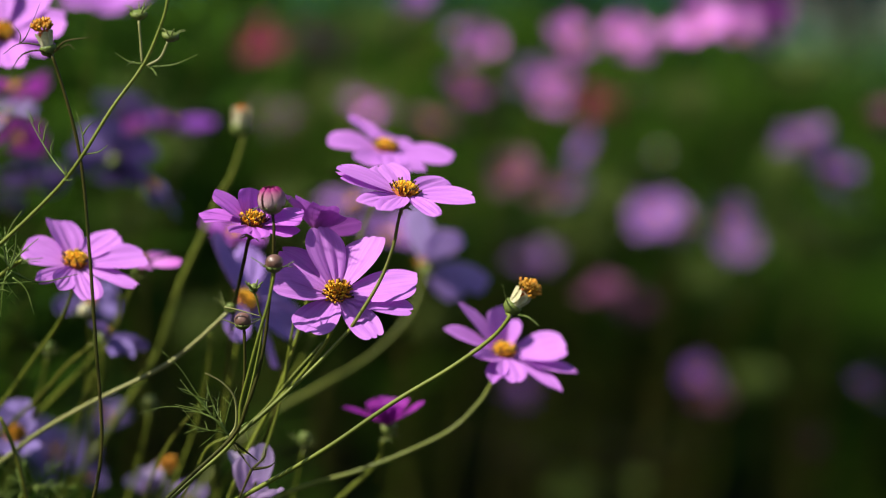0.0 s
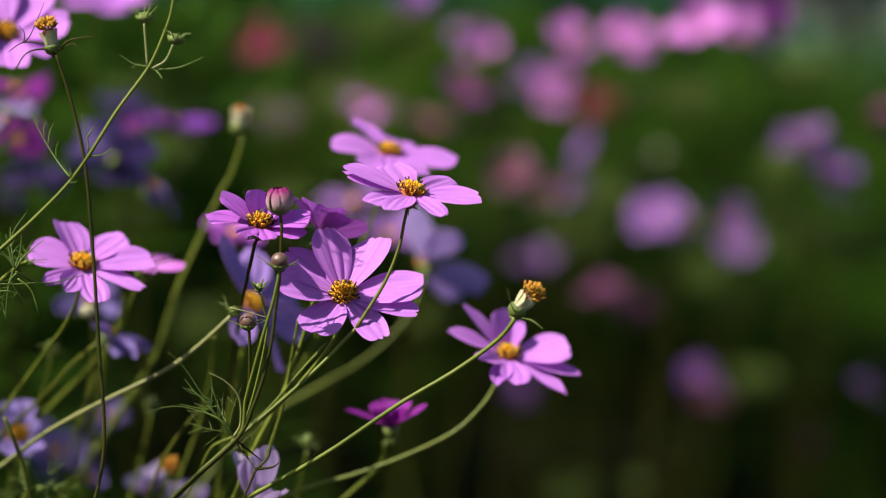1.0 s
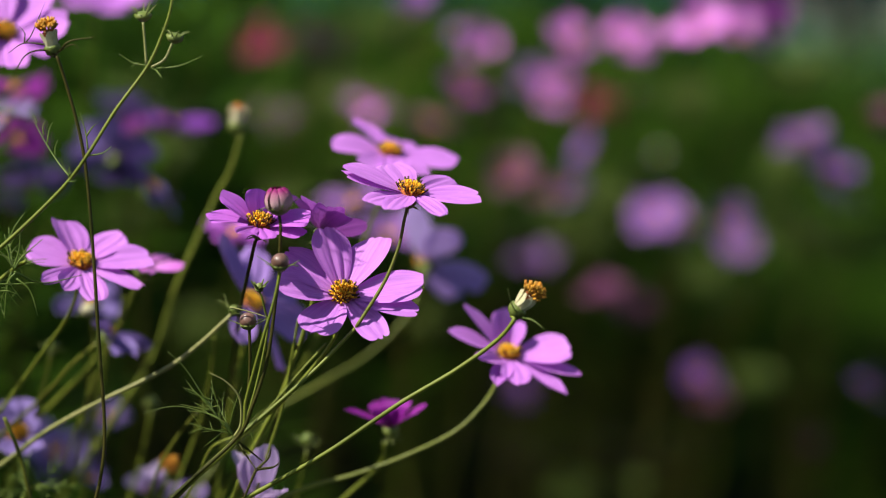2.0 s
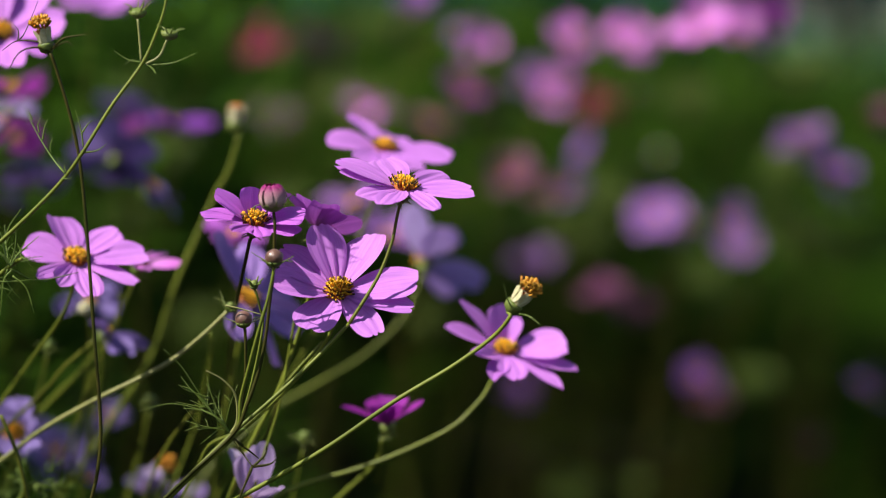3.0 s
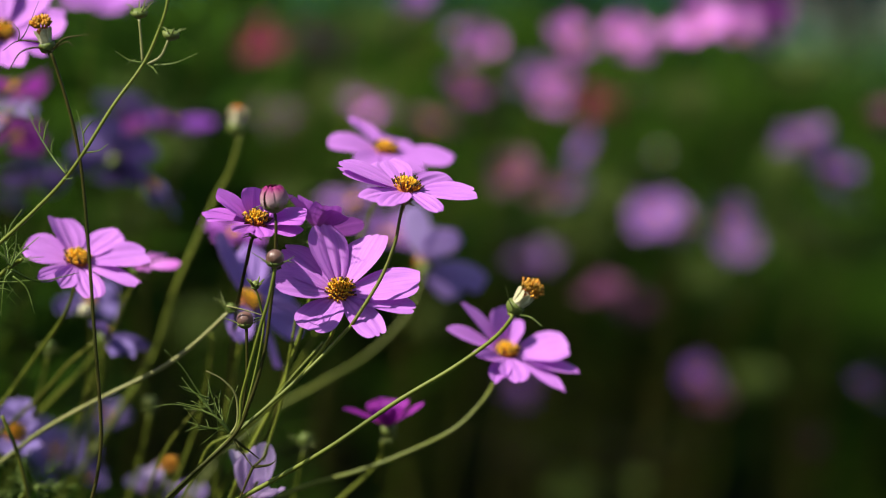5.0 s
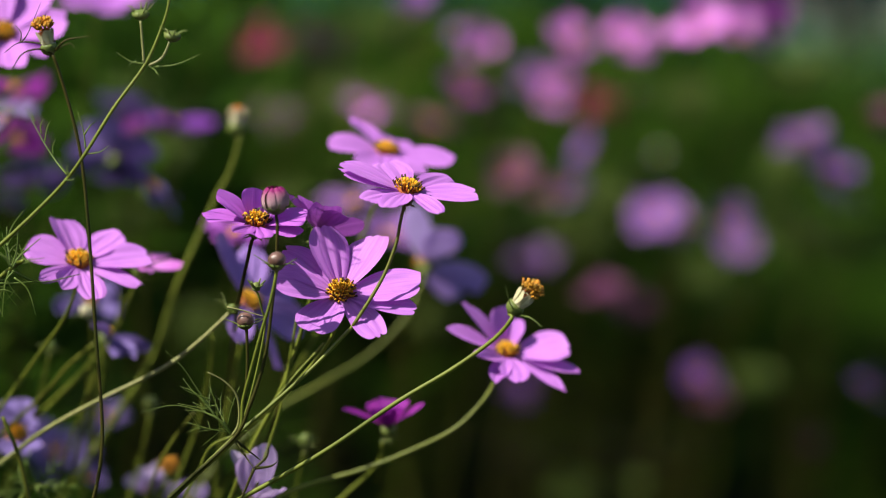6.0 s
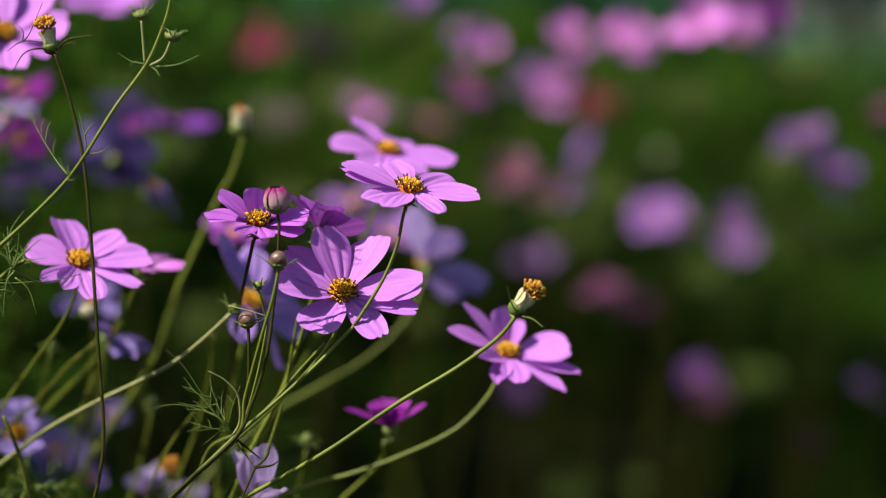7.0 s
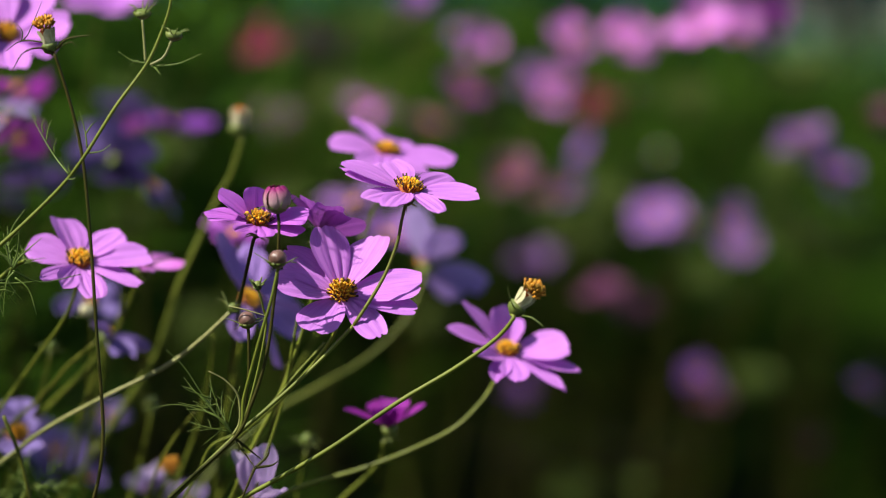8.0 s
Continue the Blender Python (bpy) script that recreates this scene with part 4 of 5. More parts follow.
stems += [
    bare_stem("yellow-green cosmos stem crossing others", [(-0.1343, 1.3473, 0.7949), (-0.1461, 1.3560, 0.7796), (-0.1564, 1.3645, 0.7625), (-0.1632, 1.3730, 0.7452), (-0.1713, 1.3813, 0.7246)], 0.0008, 0.0012, STEM_OLIVE),
    bare_stem("green cosmos stem in front of the shaded leaves", [(-0.1099, 1.2867, 0.7909), (-0.1217, 1.2928, 0.7839), (-0.1297, 1.2981, 0.7681), (-0.1407, 1.3031, 0.7492)], 0.0007, 0.0010, STEM),
    bare_stem("soft green cosmos stem behind the leaf tuft", [(-0.1288, 1.3906, 0.8312), (-0.1309, 1.4016, 0.8139), (-0.1352, 1.4126, 0.7963), (-0.1419, 1.4230, 0.7720), (-0.1578, 1.4320, 0.7310)], 0.0007, 0.0011, STEM),
    bare_stem("dark cosmos stem behind the tall blossom", [(-0.0841, 1.3297, 0.8235), (-0.0890, 1.3342, 0.7984), (-0.0971, 1.3389, 0.7762), (-0.1052, 1.3431, 0.7477)], 0.0007, 0.0010, STEM_DARK),
]
back_stems = [
    bare_stem("tall green cosmos stem far back in the bed", [(-0.0051, 2.5092, 0.9955), (-0.0278, 2.5308, 0.9559), (-0.0596, 2.5508, 0.8983), (-0.0950, 2.5698, 0.8281), (-0.1310, 2.5871, 0.7390)], 0.0011, 0.0009, STEM_OLIVE),
    bare_stem("leaning green cosmos stem far back in the bed", [(0.1117, 2.7041, 0.9286), (0.0895, 2.7254, 0.8852), (0.0656, 2.7461, 0.8349), (0.0474, 2.7656, 0.7712), (0.0353, 2.7828, 0.6813)], 0.0011, 0.0009, STEM_OLIVE),
    bare_stem("slender green cosmos stem far back in the bed", [(-0.0907, 2.8103, 0.9950), (-0.1013, 2.8387, 0.9378), (-0.1186, 2.8659, 0.8664), (-0.1265, 2.8902, 0.7609)], 0.0011, 0.0009, STEM_OLIVE),
    bare_stem("bent green cosmos stem far back in the bed", [(-0.1310, 2.6070, 0.9662), (-0.1386, 2.6358, 0.9127), (-0.1583, 2.6639, 0.8518), (-0.1725, 2.6908, 0.7774)], 0.0011, 0.0009, STEM_OLIVE),
    bare_stem("slender sunlit cosmos stem far back in the bed", [(-0.0053, 2.6105, 1.0070), (-0.0269, 2.6378, 0.9747), (-0.0557, 2.6651, 0.9416)], 0.0011, 0.0009, STEM_OLIVE),
    bare_stem("slender sunlit cosmos stem far back in the bed", [(0.1344, 2.9047, 0.9266), (0.1150, 2.9315, 0.8897), (0.0878, 2.9584, 0.8521)], 0.0011, 0.0009, STEM_OLIVE),
]
back_stems += [
    bare_stem("slender sunlit cosmos stem far back in the bed", [(0.2202, 3.2080, 0.9512), (0.2121, 3.2314, 0.8748), (0.1957, 3.2547, 0.7969)], 0.0011, 0.0009, STEM_OLIVE),
    bare_stem("slender sunlit cosmos stem far back in the bed", [(-0.0922, 2.5111, 1.0179), (-0.1127, 2.5368, 0.9671), (-0.1400, 2.5624, 0.9151)], 0.0011, 0.0009, STEM_OLIVE),
    bare_stem("slender sunlit cosmos stem far back in the bed", [(0.4481, 3.3945, 0.7882), (0.4412, 3.4180, 0.7134), (0.4255, 3.4415, 0.6372)], 0.0011, 0.0009, STEM_OLIVE),
    bare_stem("slender sunlit cosmos stem far back in the bed", [(0.0605, 2.8026, 0.9072), (0.0490, 2.8290, 0.8649), (0.0301, 2.8553, 0.8219)], 0.0011, 0.0009, STEM_OLIVE),
    bare_stem("slender sunlit cosmos stem far back in the bed", [(-0.2193, 2.3084, 0.9959), (-0.2269, 2.3353, 0.9593), (-0.2405, 2.3622, 0.9217)], 0.0011, 0.0009, STEM_OLIVE),
]


# ---- rows of blossoms further back ----
def back_blossom(label, centre, face, colour, seed, size=0.034, lift=8.0, wide=1.0, ruffle=20.0, missing=0):
    rng = random.Random(seed)
    gone = set(rng.sample(range(8), missing))
    petals = [(i * 45 + rng.uniform(-8, 8), size * rng.uniform(0.88, 1.08), lift + rng.uniform(-0.9, 1.1) * ruffle, wide * rng.uniform(0.9, 1.1), rng.uniform(-22, 22), 0.0) for i in range(8) if i not in gone]
    c = Vector(centre)
    stem = [tuple(c + Vector((rng.uniform(-0.01, 0.01), 0.01, -0.06))), tuple(c + Vector((rng.uniform(-0.04, 0.02), 0.02, -min(0.2, c.z * 0.4))))]
    return cosmos_flower(label, centre, face, petals, stem, colour, seed, fine=False, bracts=0, width=size * 0.37, disc=size * 0.15, stem_r=(0.0009, 0.0013), stem_material=STEM_DARK, group="cosmos flowers further back")


near_back = [
    back_blossom("magenta cosmos blossom out of the sun's glare", (-0.3010, 1.7730, 0.9572), (0.0, -0.3, 0.95), MAGENTA, 101, 0.026, 12),
    back_blossom("bright pink cosmos blossom low behind thin leaves", (-0.3044, 1.8000, 0.9218), (0.2, -0.6, 0.75), MAGENTA, 102, 0.018, 8),
    back_blossom("pale cosmos blossom turned to the side", (-0.3316, 1.9016, 0.9349), (-0.3, -0.5, 0.8), PALE, 103, 0.02, 8),
    back_blossom("plum cosmos blossom seen flat from the side", (-0.2156, 1.9610, 0.9253), (0.1, 0.04, 1.0), PLUM, 104, 0.037, 4, ruffle=8.0),
    back_blossom("pink cosmos blossom with folded petals", (-0.2376, 1.9003, 0.9200), (-0.2, 0.3, 0.8), PINK, 105, 0.016, 25),
    back_blossom("violet cosmos blossom hanging in shade", (-0.2279, 1.7489, 0.9106), (0.3, 0.7, 0.6), VIOLET_SHADE, 106, 0.03, 8),
    back_blossom("violet cosmos blossom with drooping petals", (-0.2031, 1.7470, 0.8890), (0.55, 0.15, 0.75), VIOLET_SHADE, 107, 0.026, -4),
    back_blossom("violet cosmos blossom in the shade of leaves", (-0.3115, 1.8969, 0.8817), (0.0, 0.6, 0.75), VIOLET_SHADE, 108, 0.028, 8),
    back_blossom("pale lilac cosmos blossom near the ground", (-0.1840, 1.5612, 0.7115), (-0.25, -0.3, 0.9), PALE_LIT, 109, 0.016, 50),
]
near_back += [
    back_blossom("lilac cosmos blossom low among stems", (-0.2302, 1.6206, 0.7068), (0.1, -0.4, 0.8), VIOLET_SHADE, 110, 0.012, 30),
    back_blossom("violet cosmos blossom deep among the leaves", (-0.2851, 1.8200, 0.6916), (0.4, -0.4, 0.6), VIOLET_SHADE, 111, 0.028, 8),
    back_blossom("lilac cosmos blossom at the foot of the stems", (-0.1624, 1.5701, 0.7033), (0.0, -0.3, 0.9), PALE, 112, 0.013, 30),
    back_blossom("dark violet cosmos blossom in deep shade", (-0.2525, 1.8717, 0.7087), (0.1, -0.5, 0.7), VIOLET_SHADE, 113, 0.014, 8),
    back_blossom("plum cosmos blossom behind the pale one", (-0.0412, 1.9434, 0.8392), (0.2, -0.5, 0.8), MAUVE_SHADE, 114, 0.03, 8),
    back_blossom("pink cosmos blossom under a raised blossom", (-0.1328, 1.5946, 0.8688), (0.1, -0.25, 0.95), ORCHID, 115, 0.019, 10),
    back_blossom("violet cosmos blossom behind the upper one", (-0.0693, 1.9956, 0.8620), (-0.3, -0.3, 0.8), DUSK_SHADE, 116, 0.034, 8),
    back_blossom("dark violet cosmos blossom above a plum one", (-0.2577, 2.0521, 0.9343), (0.2, 0.3, 0.8), VIOLET_SHADE, 117, 0.026, 8),
    back_blossom("violet cosmos blossom half hidden by stems", (-0.2274, 1.6109, 0.8247), (0.1, -0.3, 0.8), VIOLET_SHADE, 118, 0.02, 10),
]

FRONT, RIGHT, LEFT, FLAT, AWAY = (0.05, -0.75, 0.6), (0.42, -0.55, 0.65), (-0.55, -0.42, 0.6), (0.0, -0.42, 0.85), (0.5, -0.25, 0.6)
def far_blossoms(word, colour, seed, places):
    """Blossoms of one colour, far back: place, petal length and facing of each."""
    for k, (place, size, turn) in enumerate(places):
        back_blossom(word + " cosmos blossom standing far back in the bed", place, turn, colour, seed + k, size * 0.9, 14, ruffle=38.0, missing=(seed + k) % 4)


far_blossoms("rose pink", PINK, 201, [((0.2613, 2.5694, 1.0057), 0.0367, FRONT), ((0.3164, 2.6844, 0.9940), 0.0337, RIGHT), ((0.1351, 2.6084, 0.9884), 0.0334, FLAT), ((0.2209, 3.0236, 0.9905), 0.0339, FRONT), ((0.0489, 3.2102, 0.9771), 0.0310, RIGHT), ((0.1538, 3.4080, 0.9177), 0.0328, FRONT), ((-0.0939, 3.2410, 0.9028), 0.0327, FLAT), ((-0.2414, 3.6537, 0.8724), 0.0343, FLAT), ((0.0980, 3.5958, 0.7951), 0.0190, FRONT)])
far_blossoms("lilac", MAUVE_SHADE, 210, [((0.0291, 3.4126, 0.9954), 0.0220, LEFT), ((0.1307, 3.6167, 0.9248), 0.0331, FLAT), ((0.2379, 2.7905, 0.7944), 0.0347, FRONT), ((0.4969, 4.1696, 0.6475), 0.0336, FRONT), ((-0.0314, 2.8637, 1.0204), 0.0343, FLAT)])
far_blossoms("deep orchid", MAGENTA, 215, [((0.0297, 3.2216, 0.9222), 0.0339, FLAT), ((0.3918, 3.0372, 1.0183), 0.0330, RIGHT)])
far_blossoms("wine red", CRIMSON, 217, [((0.2285, 3.7531, 0.8841), 0.0344, FLAT), ((-0.2448, 3.3507, 0.9865), 0.0337, FRONT), ((-0.3434, 4.2655, 0.9619), 0.0341, LEFT)])
# blossoms deeper in the bed get darker petals in place of shade
far_blossoms("shaded rose", ROSE_SHADE, 220, [((-0.2213, 4.1323, 0.9908), 0.0340, FLAT), ((0.0810, 2.9731, 0.8293), 0.0328, FRONT), ((0.1529, 3.8135, 0.7552), 0.0342, RIGHT), ((0.5489, 3.2099, 0.8937), 0.0338, RIGHT), ((0.2027, 3.1342, 0.6653), 0.0333, FLAT), ((0.2975, 3.9377, 0.5625), 0.0327, RIGHT), ((-0.1773, 4.2981, 0.9750), 0.0344, FRONT), ((-0.0146, 3.4081, 0.8703), 0.0336, FLAT), ((0.4499, 4.2088, 0.3777), 0.0341, FLAT), ((0.6538, 4.4525, 0.2610), 0.0341, FLAT)])
far_blossoms("shaded mauve", DUSK_SHADE, 230, [((0.3417, 3.0241, 0.7690), 0.0341, RIGHT), ((0.3849, 4.0537, 0.6876), 0.0345, RIGHT), ((0.4023, 2.8035, 0.8756), 0.0334, FRONT), ((0.1288, 3.5414, 0.6733), 0.0343, FLAT)])
far_blossoms("purple", PURPLE_SHADE, 234, [((0.1951, 3.3224, 0.8436), 0.0335, LEFT), ((0.1806, 3.5784, 0.7727), 0.0276, LEFT), ((0.4759, 3.0586, 0.8244), 0.0344, RIGHT), ((0.6146, 4.0884, 0.7956), 0.0262, FRONT), ((0.3200, 3.0941, 0.5694), 0.0263, FRONT), ((0.5588, 3.2495, 0.5329), 0.0265, RIGHT), ((0.1153, 3.7373, 0.4568), 0.0277, FLAT), ((0.6725, 4.1670, 0.7165), 0.0268, AWAY)])
far_blossoms("small white", WHITE, 242, [((0.3368, 3.8982, 0.8095), 0.0070, LEFT), ((0.3017, 3.9068, 0.9074), 0.0048, LEFT)])


def back_tuft(place, size, seed):
    """Sunlit leafy shoot that stands out of the bed."""
    rng = random.Random(seed)
    c = Vector(place)
    line = to_ground([tuple(c), tuple(c + Vector((rng.uniform(-0.03, 0.03), 0.02, -0.12)))])
    ob = thing("cosmos_plant", line[-1], "leafy green cosmos shoot catching the sun in the bed", "plant", "leafy cosmos shoots")
    stem_part(ob, line, 0.0006, 0.0009, STEM_DARK)
    for k in range(9):
        b = k * 2.4
        tip = c + Vector((math.cos(b), math.sin(b) * 0.6, rng.uniform(-0.3, 0.8))) * size * rng.uniform(0.7, 1.1)
        feather_leaf(ob, tuple(c - Vector((0, 0, rng.uniform(0, 0.05)))), tuple(tip), seed * 20 + k, 7, 0.7, 0.0016)
    return ob


for k, (place, size) in enumerate((((0.2070, 3.8877, 0.6889), 0.05), ((0.6008, 4.1870, 0.6678), 0.065), ((0.4957, 3.9675, 0.4533), 0.035), ((0.1974, 3.7537, 0.3053), 0.034), ((0.3346, 4.2492, 0.2312), 0.02), ((0.5106, 4.3764, 0.5386), 0.05), ((0.1197, 4.3868, 0.6569), 0.045), ((0.4109, 4.4539, 0.2761), 0.03), ((0.7481, 4.3851, 0.6372), 0.05), ((-0.0850, 4.5165, 0.9919), 0.06), ((-0.2217, 4.4101, 0.9231), 0.06), ((0.6270, 4.6114, 0.9299), 0.05))):
    back_tuft(place, size, 400 + k)


def shoots(count, seed):
    """Lit shoots strewn through the upper part of the bed."""
    rng = random.Random(seed)
    for k in range(count):
        y = rng.uniform(3.4, 5.0)
        high = rng.uniform(0.0, 1.0)
        place = (y * rng.uniform(-0.13, 0.178), y, 1.0 + y * (0.005 - 0.125 * high))
        back_tuft(place, rng.uniform(0.025, 0.05), seed * 10 + k)


shoots(30, 71)


# ---- the leafy mass of the bed, and the trees beyond ----
def foliage(name, label, plants, material, seed, blade=0.0011, sprawl=0.07):
    """Thread-like leaves in whorls up many thin stems, all in one mesh. plants: (x, y, height, leaves)."""
    rng = np.random.default_rng(seed)
    verts, faces, at = [], [], 0
    for x, y, height, leaves in plants:
        lean = rng.normal(0, sprawl, 2)
        hs = height * (0.25 + 0.75 * np.sqrt(rng.random(leaves)))
        az = rng.random(leaves) * 6.283
        lobes = 8
        for h, a in zip(hs, az):
            base = np.array((x + lean[0] * h, y + lean[1] * h, h))
            way = np.array((math.cos(a), math.sin(a), rng.uniform(-0.1, 0.8)))
            side = np.array((-math.sin(a), math.cos(a), rng.uniform(-0.5, 0.5)))
            length = rng.uniform(0.05, 0.12)
            q = rng.random(lobes)
            sg = np.where(np.arange(lobes) % 2, 1.0, -1.0)
            p0 = base + way * (q * length)[:, None]
            d = way[None] * rng.uniform(0.3, 0.9, lobes)[:, None] + side[None] * (sg * rng.uniform(0.4, 1.0, lobes))[:, None] + rng.normal(0, 0.25, (lobes, 3))
            p1 = p0 + d * (length * 0.45)
            p0 = np.vstack([p0, base])
            p1 = np.vstack([p1, base + way * length])
            w = rng.normal(0, 1, (lobes + 1, 3))
            w /= np.linalg.norm(w, axis=1)[:, None]
            mid = p0 * 0.5 + p1 * 0.5
            quad = np.stack([p0, mid + w * blade, p1, mid - w * blade], 1).reshape(-1, 3)
            verts.append(quad)
            faces.append(np.arange(len(quad)).reshape(-1, 4) + at)
            at += len(quad)
        line = np.array([(x, y, -0.01), (x + lean[0] * height * 0.5, y + lean[1] * height * 0.5, height * 0.5), (x + lean[0] * height, y + lean[1] * height, height)])
        v, f = tube(line, 0.0012, 0.0006, 4)
        verts.append(v)
        faces.append(np.array([q for q in f[:-2]]) + at)
        at += len(v)
    ob = mesh_object(name, np.vstack(verts), np.vstack(faces).tolist(), material, smooth=False)
    return tagged(ob, label, "plants", kind="stuff")


def bed_plants():
    """Plants in drifts: dense on the sun's side, thinner and lower where the bed opens; tall unseen ones on the left
    are added to cast shade.
    """
    rng = random.Random(77)
    far, near = [], []
    while len(far) < 3000:
        y = rng.uniform(2.7, 10.5)
        q = rng.uniform(-0.42, 0.27)
        drift = noise.noise((q * y * 1.1, y * 0.8, 4.0))
        if rng.random() > 0.62 + 0.5 * drift + 0.8 * noise.noise((q * y * 3.0, y * 3.0, 9.0)):
            continue
        if y < 4.4 and (q > -0.03 or rng.random() < 0.95):
            continue
        if q > -0.08 and y < 7.0 and rng.random() < 0.55:
            continue
        rise = max(0.0, min(1.0, (y - 5.6) / 1.6))
        open_side = max(0.0, min(1.0, (q + 0.16) * 10))
        height = rng.uniform(0.75, 1.05) + 0.02 * (y - 5) + 0.15 * drift
        height *= 1 - 0.45 * open_side * (1 - rise)
        height -= 0.26 * max(0.0, min(1.0, (q - 0.07) * 10))
        far.append((q * y, y, height, 24))
    for i in range(160):
        y = rng.uniform(1.55, 2.5)
        x = rng.uniform(-0.36, -0.055) * y - 0.02
        near.append((x, y, rng.uniform(0.34, 0.60), 24))
    # tall plants left of the view, added to shade the front of the bed
    for i in range(170):
        y = rng.uniform(1.9, 4.2)
        far.append((-rng.uniform(0.24, 0.55) * y, y, rng.uniform(0.85, 1.08), 26))
    # unseen plants on the left, added to shade the low blossoms
    for i in range(13):
        near.append((rng.uniform(-0.58, -0.42), rng.uniform(1.32, 1.62), rng.uniform(0.98, 1.08), 36))
    for i in range(120):
        near.append((rng.uniform(-0.75, -0.40), rng.uniform(1.0, 1.9), rng.uniform(0.90, 1.02), 36))
    for i in range(500):
        y = rng.uniform(-1.5, 9)
        side = rng.choice((-1, 1))
        x = side * ((0.30 + 0.14 * (side < 0)) * max(y, 0.9) + 0.5 + rng.uniform(0, 1.5))
        far.append((x, y, rng.uniform(0.55, 0.95), 18))
    return far, near


far_plants, near_plants = bed_plants()
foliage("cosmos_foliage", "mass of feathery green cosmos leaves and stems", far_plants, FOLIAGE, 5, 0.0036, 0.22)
foliage("cosmos_undergrowth", "feathery green cosmos leaves behind the near blossoms, with unseen plants added for shade", near_plants, FOLIAGE, 6, 0.0016)


def far_tree(x, y, height, spread, seed, label="dark green leafy tree beyond the flower bed", low=0.0, leaf=1.0, n=9000):
    """Broad tree: tapered trunk, limbs, and a crown of many small leaf clumps with gaps."""
    rng = np.random.default_rng(seed)
    ob = thing("tree", (x, y, 0), label, "tree", "trees beyond the bed")
    pieces = [tube(spline([(x, y, -0.1), (x + 0.1, y, height * 0.3), (x - 0.1, y, height * 0.6)], 4), 0.055 * spread ** 0.9 + 0.02, 0.02 * spread + 0.01, 9)]
    for i in range(7):
        a, h = rng.random() * 6.283, height * rng.uniform(0.22, 0.5)
        pieces.append(tube(spline([(x, y, h), (x + math.cos(a) * spread * 0.4, y + math.sin(a) * spread * 0.4, h + height * 0.12), (x + math.cos(a) * spread * 0.8, y + math.sin(a) * spread * 0.8, h + height * 0.3)], 3), 0.02 * spread + 0.004, 0.006 * spread, 6))
    v, f = join(pieces)
    mesh_object("trunk", v, f, BARK, ob)
    centres = rng.normal(0, 1, (26, 3))
    centres = centres / np.linalg.norm(centres, axis=1)[:, None] * rng.uniform(0.3, 1, (26, 1)) * np.array((spread, spread, height * (0.48 - low / 2))) + np.array((x, y, height * (0.5 + low / 2)))
    pick = centres[rng.integers(0, 26, n)] + rng.normal(0, 0.30, (n, 3)) * np.array((1, 1, 0.8)) * spread * 0.5
    pick[:, 2] = np.maximum(pick[:, 2], 0.1)
    u = rng.normal(0, 1, (n, 3)) * 0.11 * leaf
    w = rng.normal(0, 1, (n, 3)) * 0.07 * leaf
    quad = np.stack([pick - u, pick + w, pick + u, pick - w], 1).reshape(-1, 3)
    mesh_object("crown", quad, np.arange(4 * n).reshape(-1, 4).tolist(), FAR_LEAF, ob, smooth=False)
    return ob


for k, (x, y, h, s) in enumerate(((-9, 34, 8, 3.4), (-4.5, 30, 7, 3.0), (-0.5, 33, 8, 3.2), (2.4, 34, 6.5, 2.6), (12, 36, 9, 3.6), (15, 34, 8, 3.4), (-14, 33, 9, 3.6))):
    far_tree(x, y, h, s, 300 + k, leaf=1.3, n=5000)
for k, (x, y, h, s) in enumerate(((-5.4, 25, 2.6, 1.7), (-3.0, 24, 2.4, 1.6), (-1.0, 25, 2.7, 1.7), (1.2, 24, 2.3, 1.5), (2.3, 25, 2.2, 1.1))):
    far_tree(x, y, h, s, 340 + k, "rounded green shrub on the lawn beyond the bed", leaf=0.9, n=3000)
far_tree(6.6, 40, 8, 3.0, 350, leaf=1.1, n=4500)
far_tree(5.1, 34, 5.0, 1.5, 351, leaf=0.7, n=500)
# a row of young umbrella-shaped trees, added unseen beside the bed, throws a band of shade across it
for k, x in enumerate((-5.6, -4.85, -3.95, -3.0)):
    far_tree(x, 2.8, 6.8, 0.62, 320 + k, "added unseen tree that casts shade on the bed", 0.8, 0.5, 2600)


# ---- swaying in the breeze ----
def sway(ob, head, rows, reach=0.5):
    """rows: seconds, and how far the head stands to the side and up, in millimetres. The thing leans about a point below its head."""
    root = Vector(ob.location)
    pivot = Vector((head[0], head[1], head[2] - reach))
    keys = []
    for t, dx, dz in rows:
        turn = Matrix.Rotation(dx / 1000 / reach, 4, "Y")
        m = Matrix.Translation(pivot + Vector((0, 0, dz / 1000))) @ turn @ Matrix.Translation(root - pivot)
        keys.append((t, m))
    walk(ob, keys)


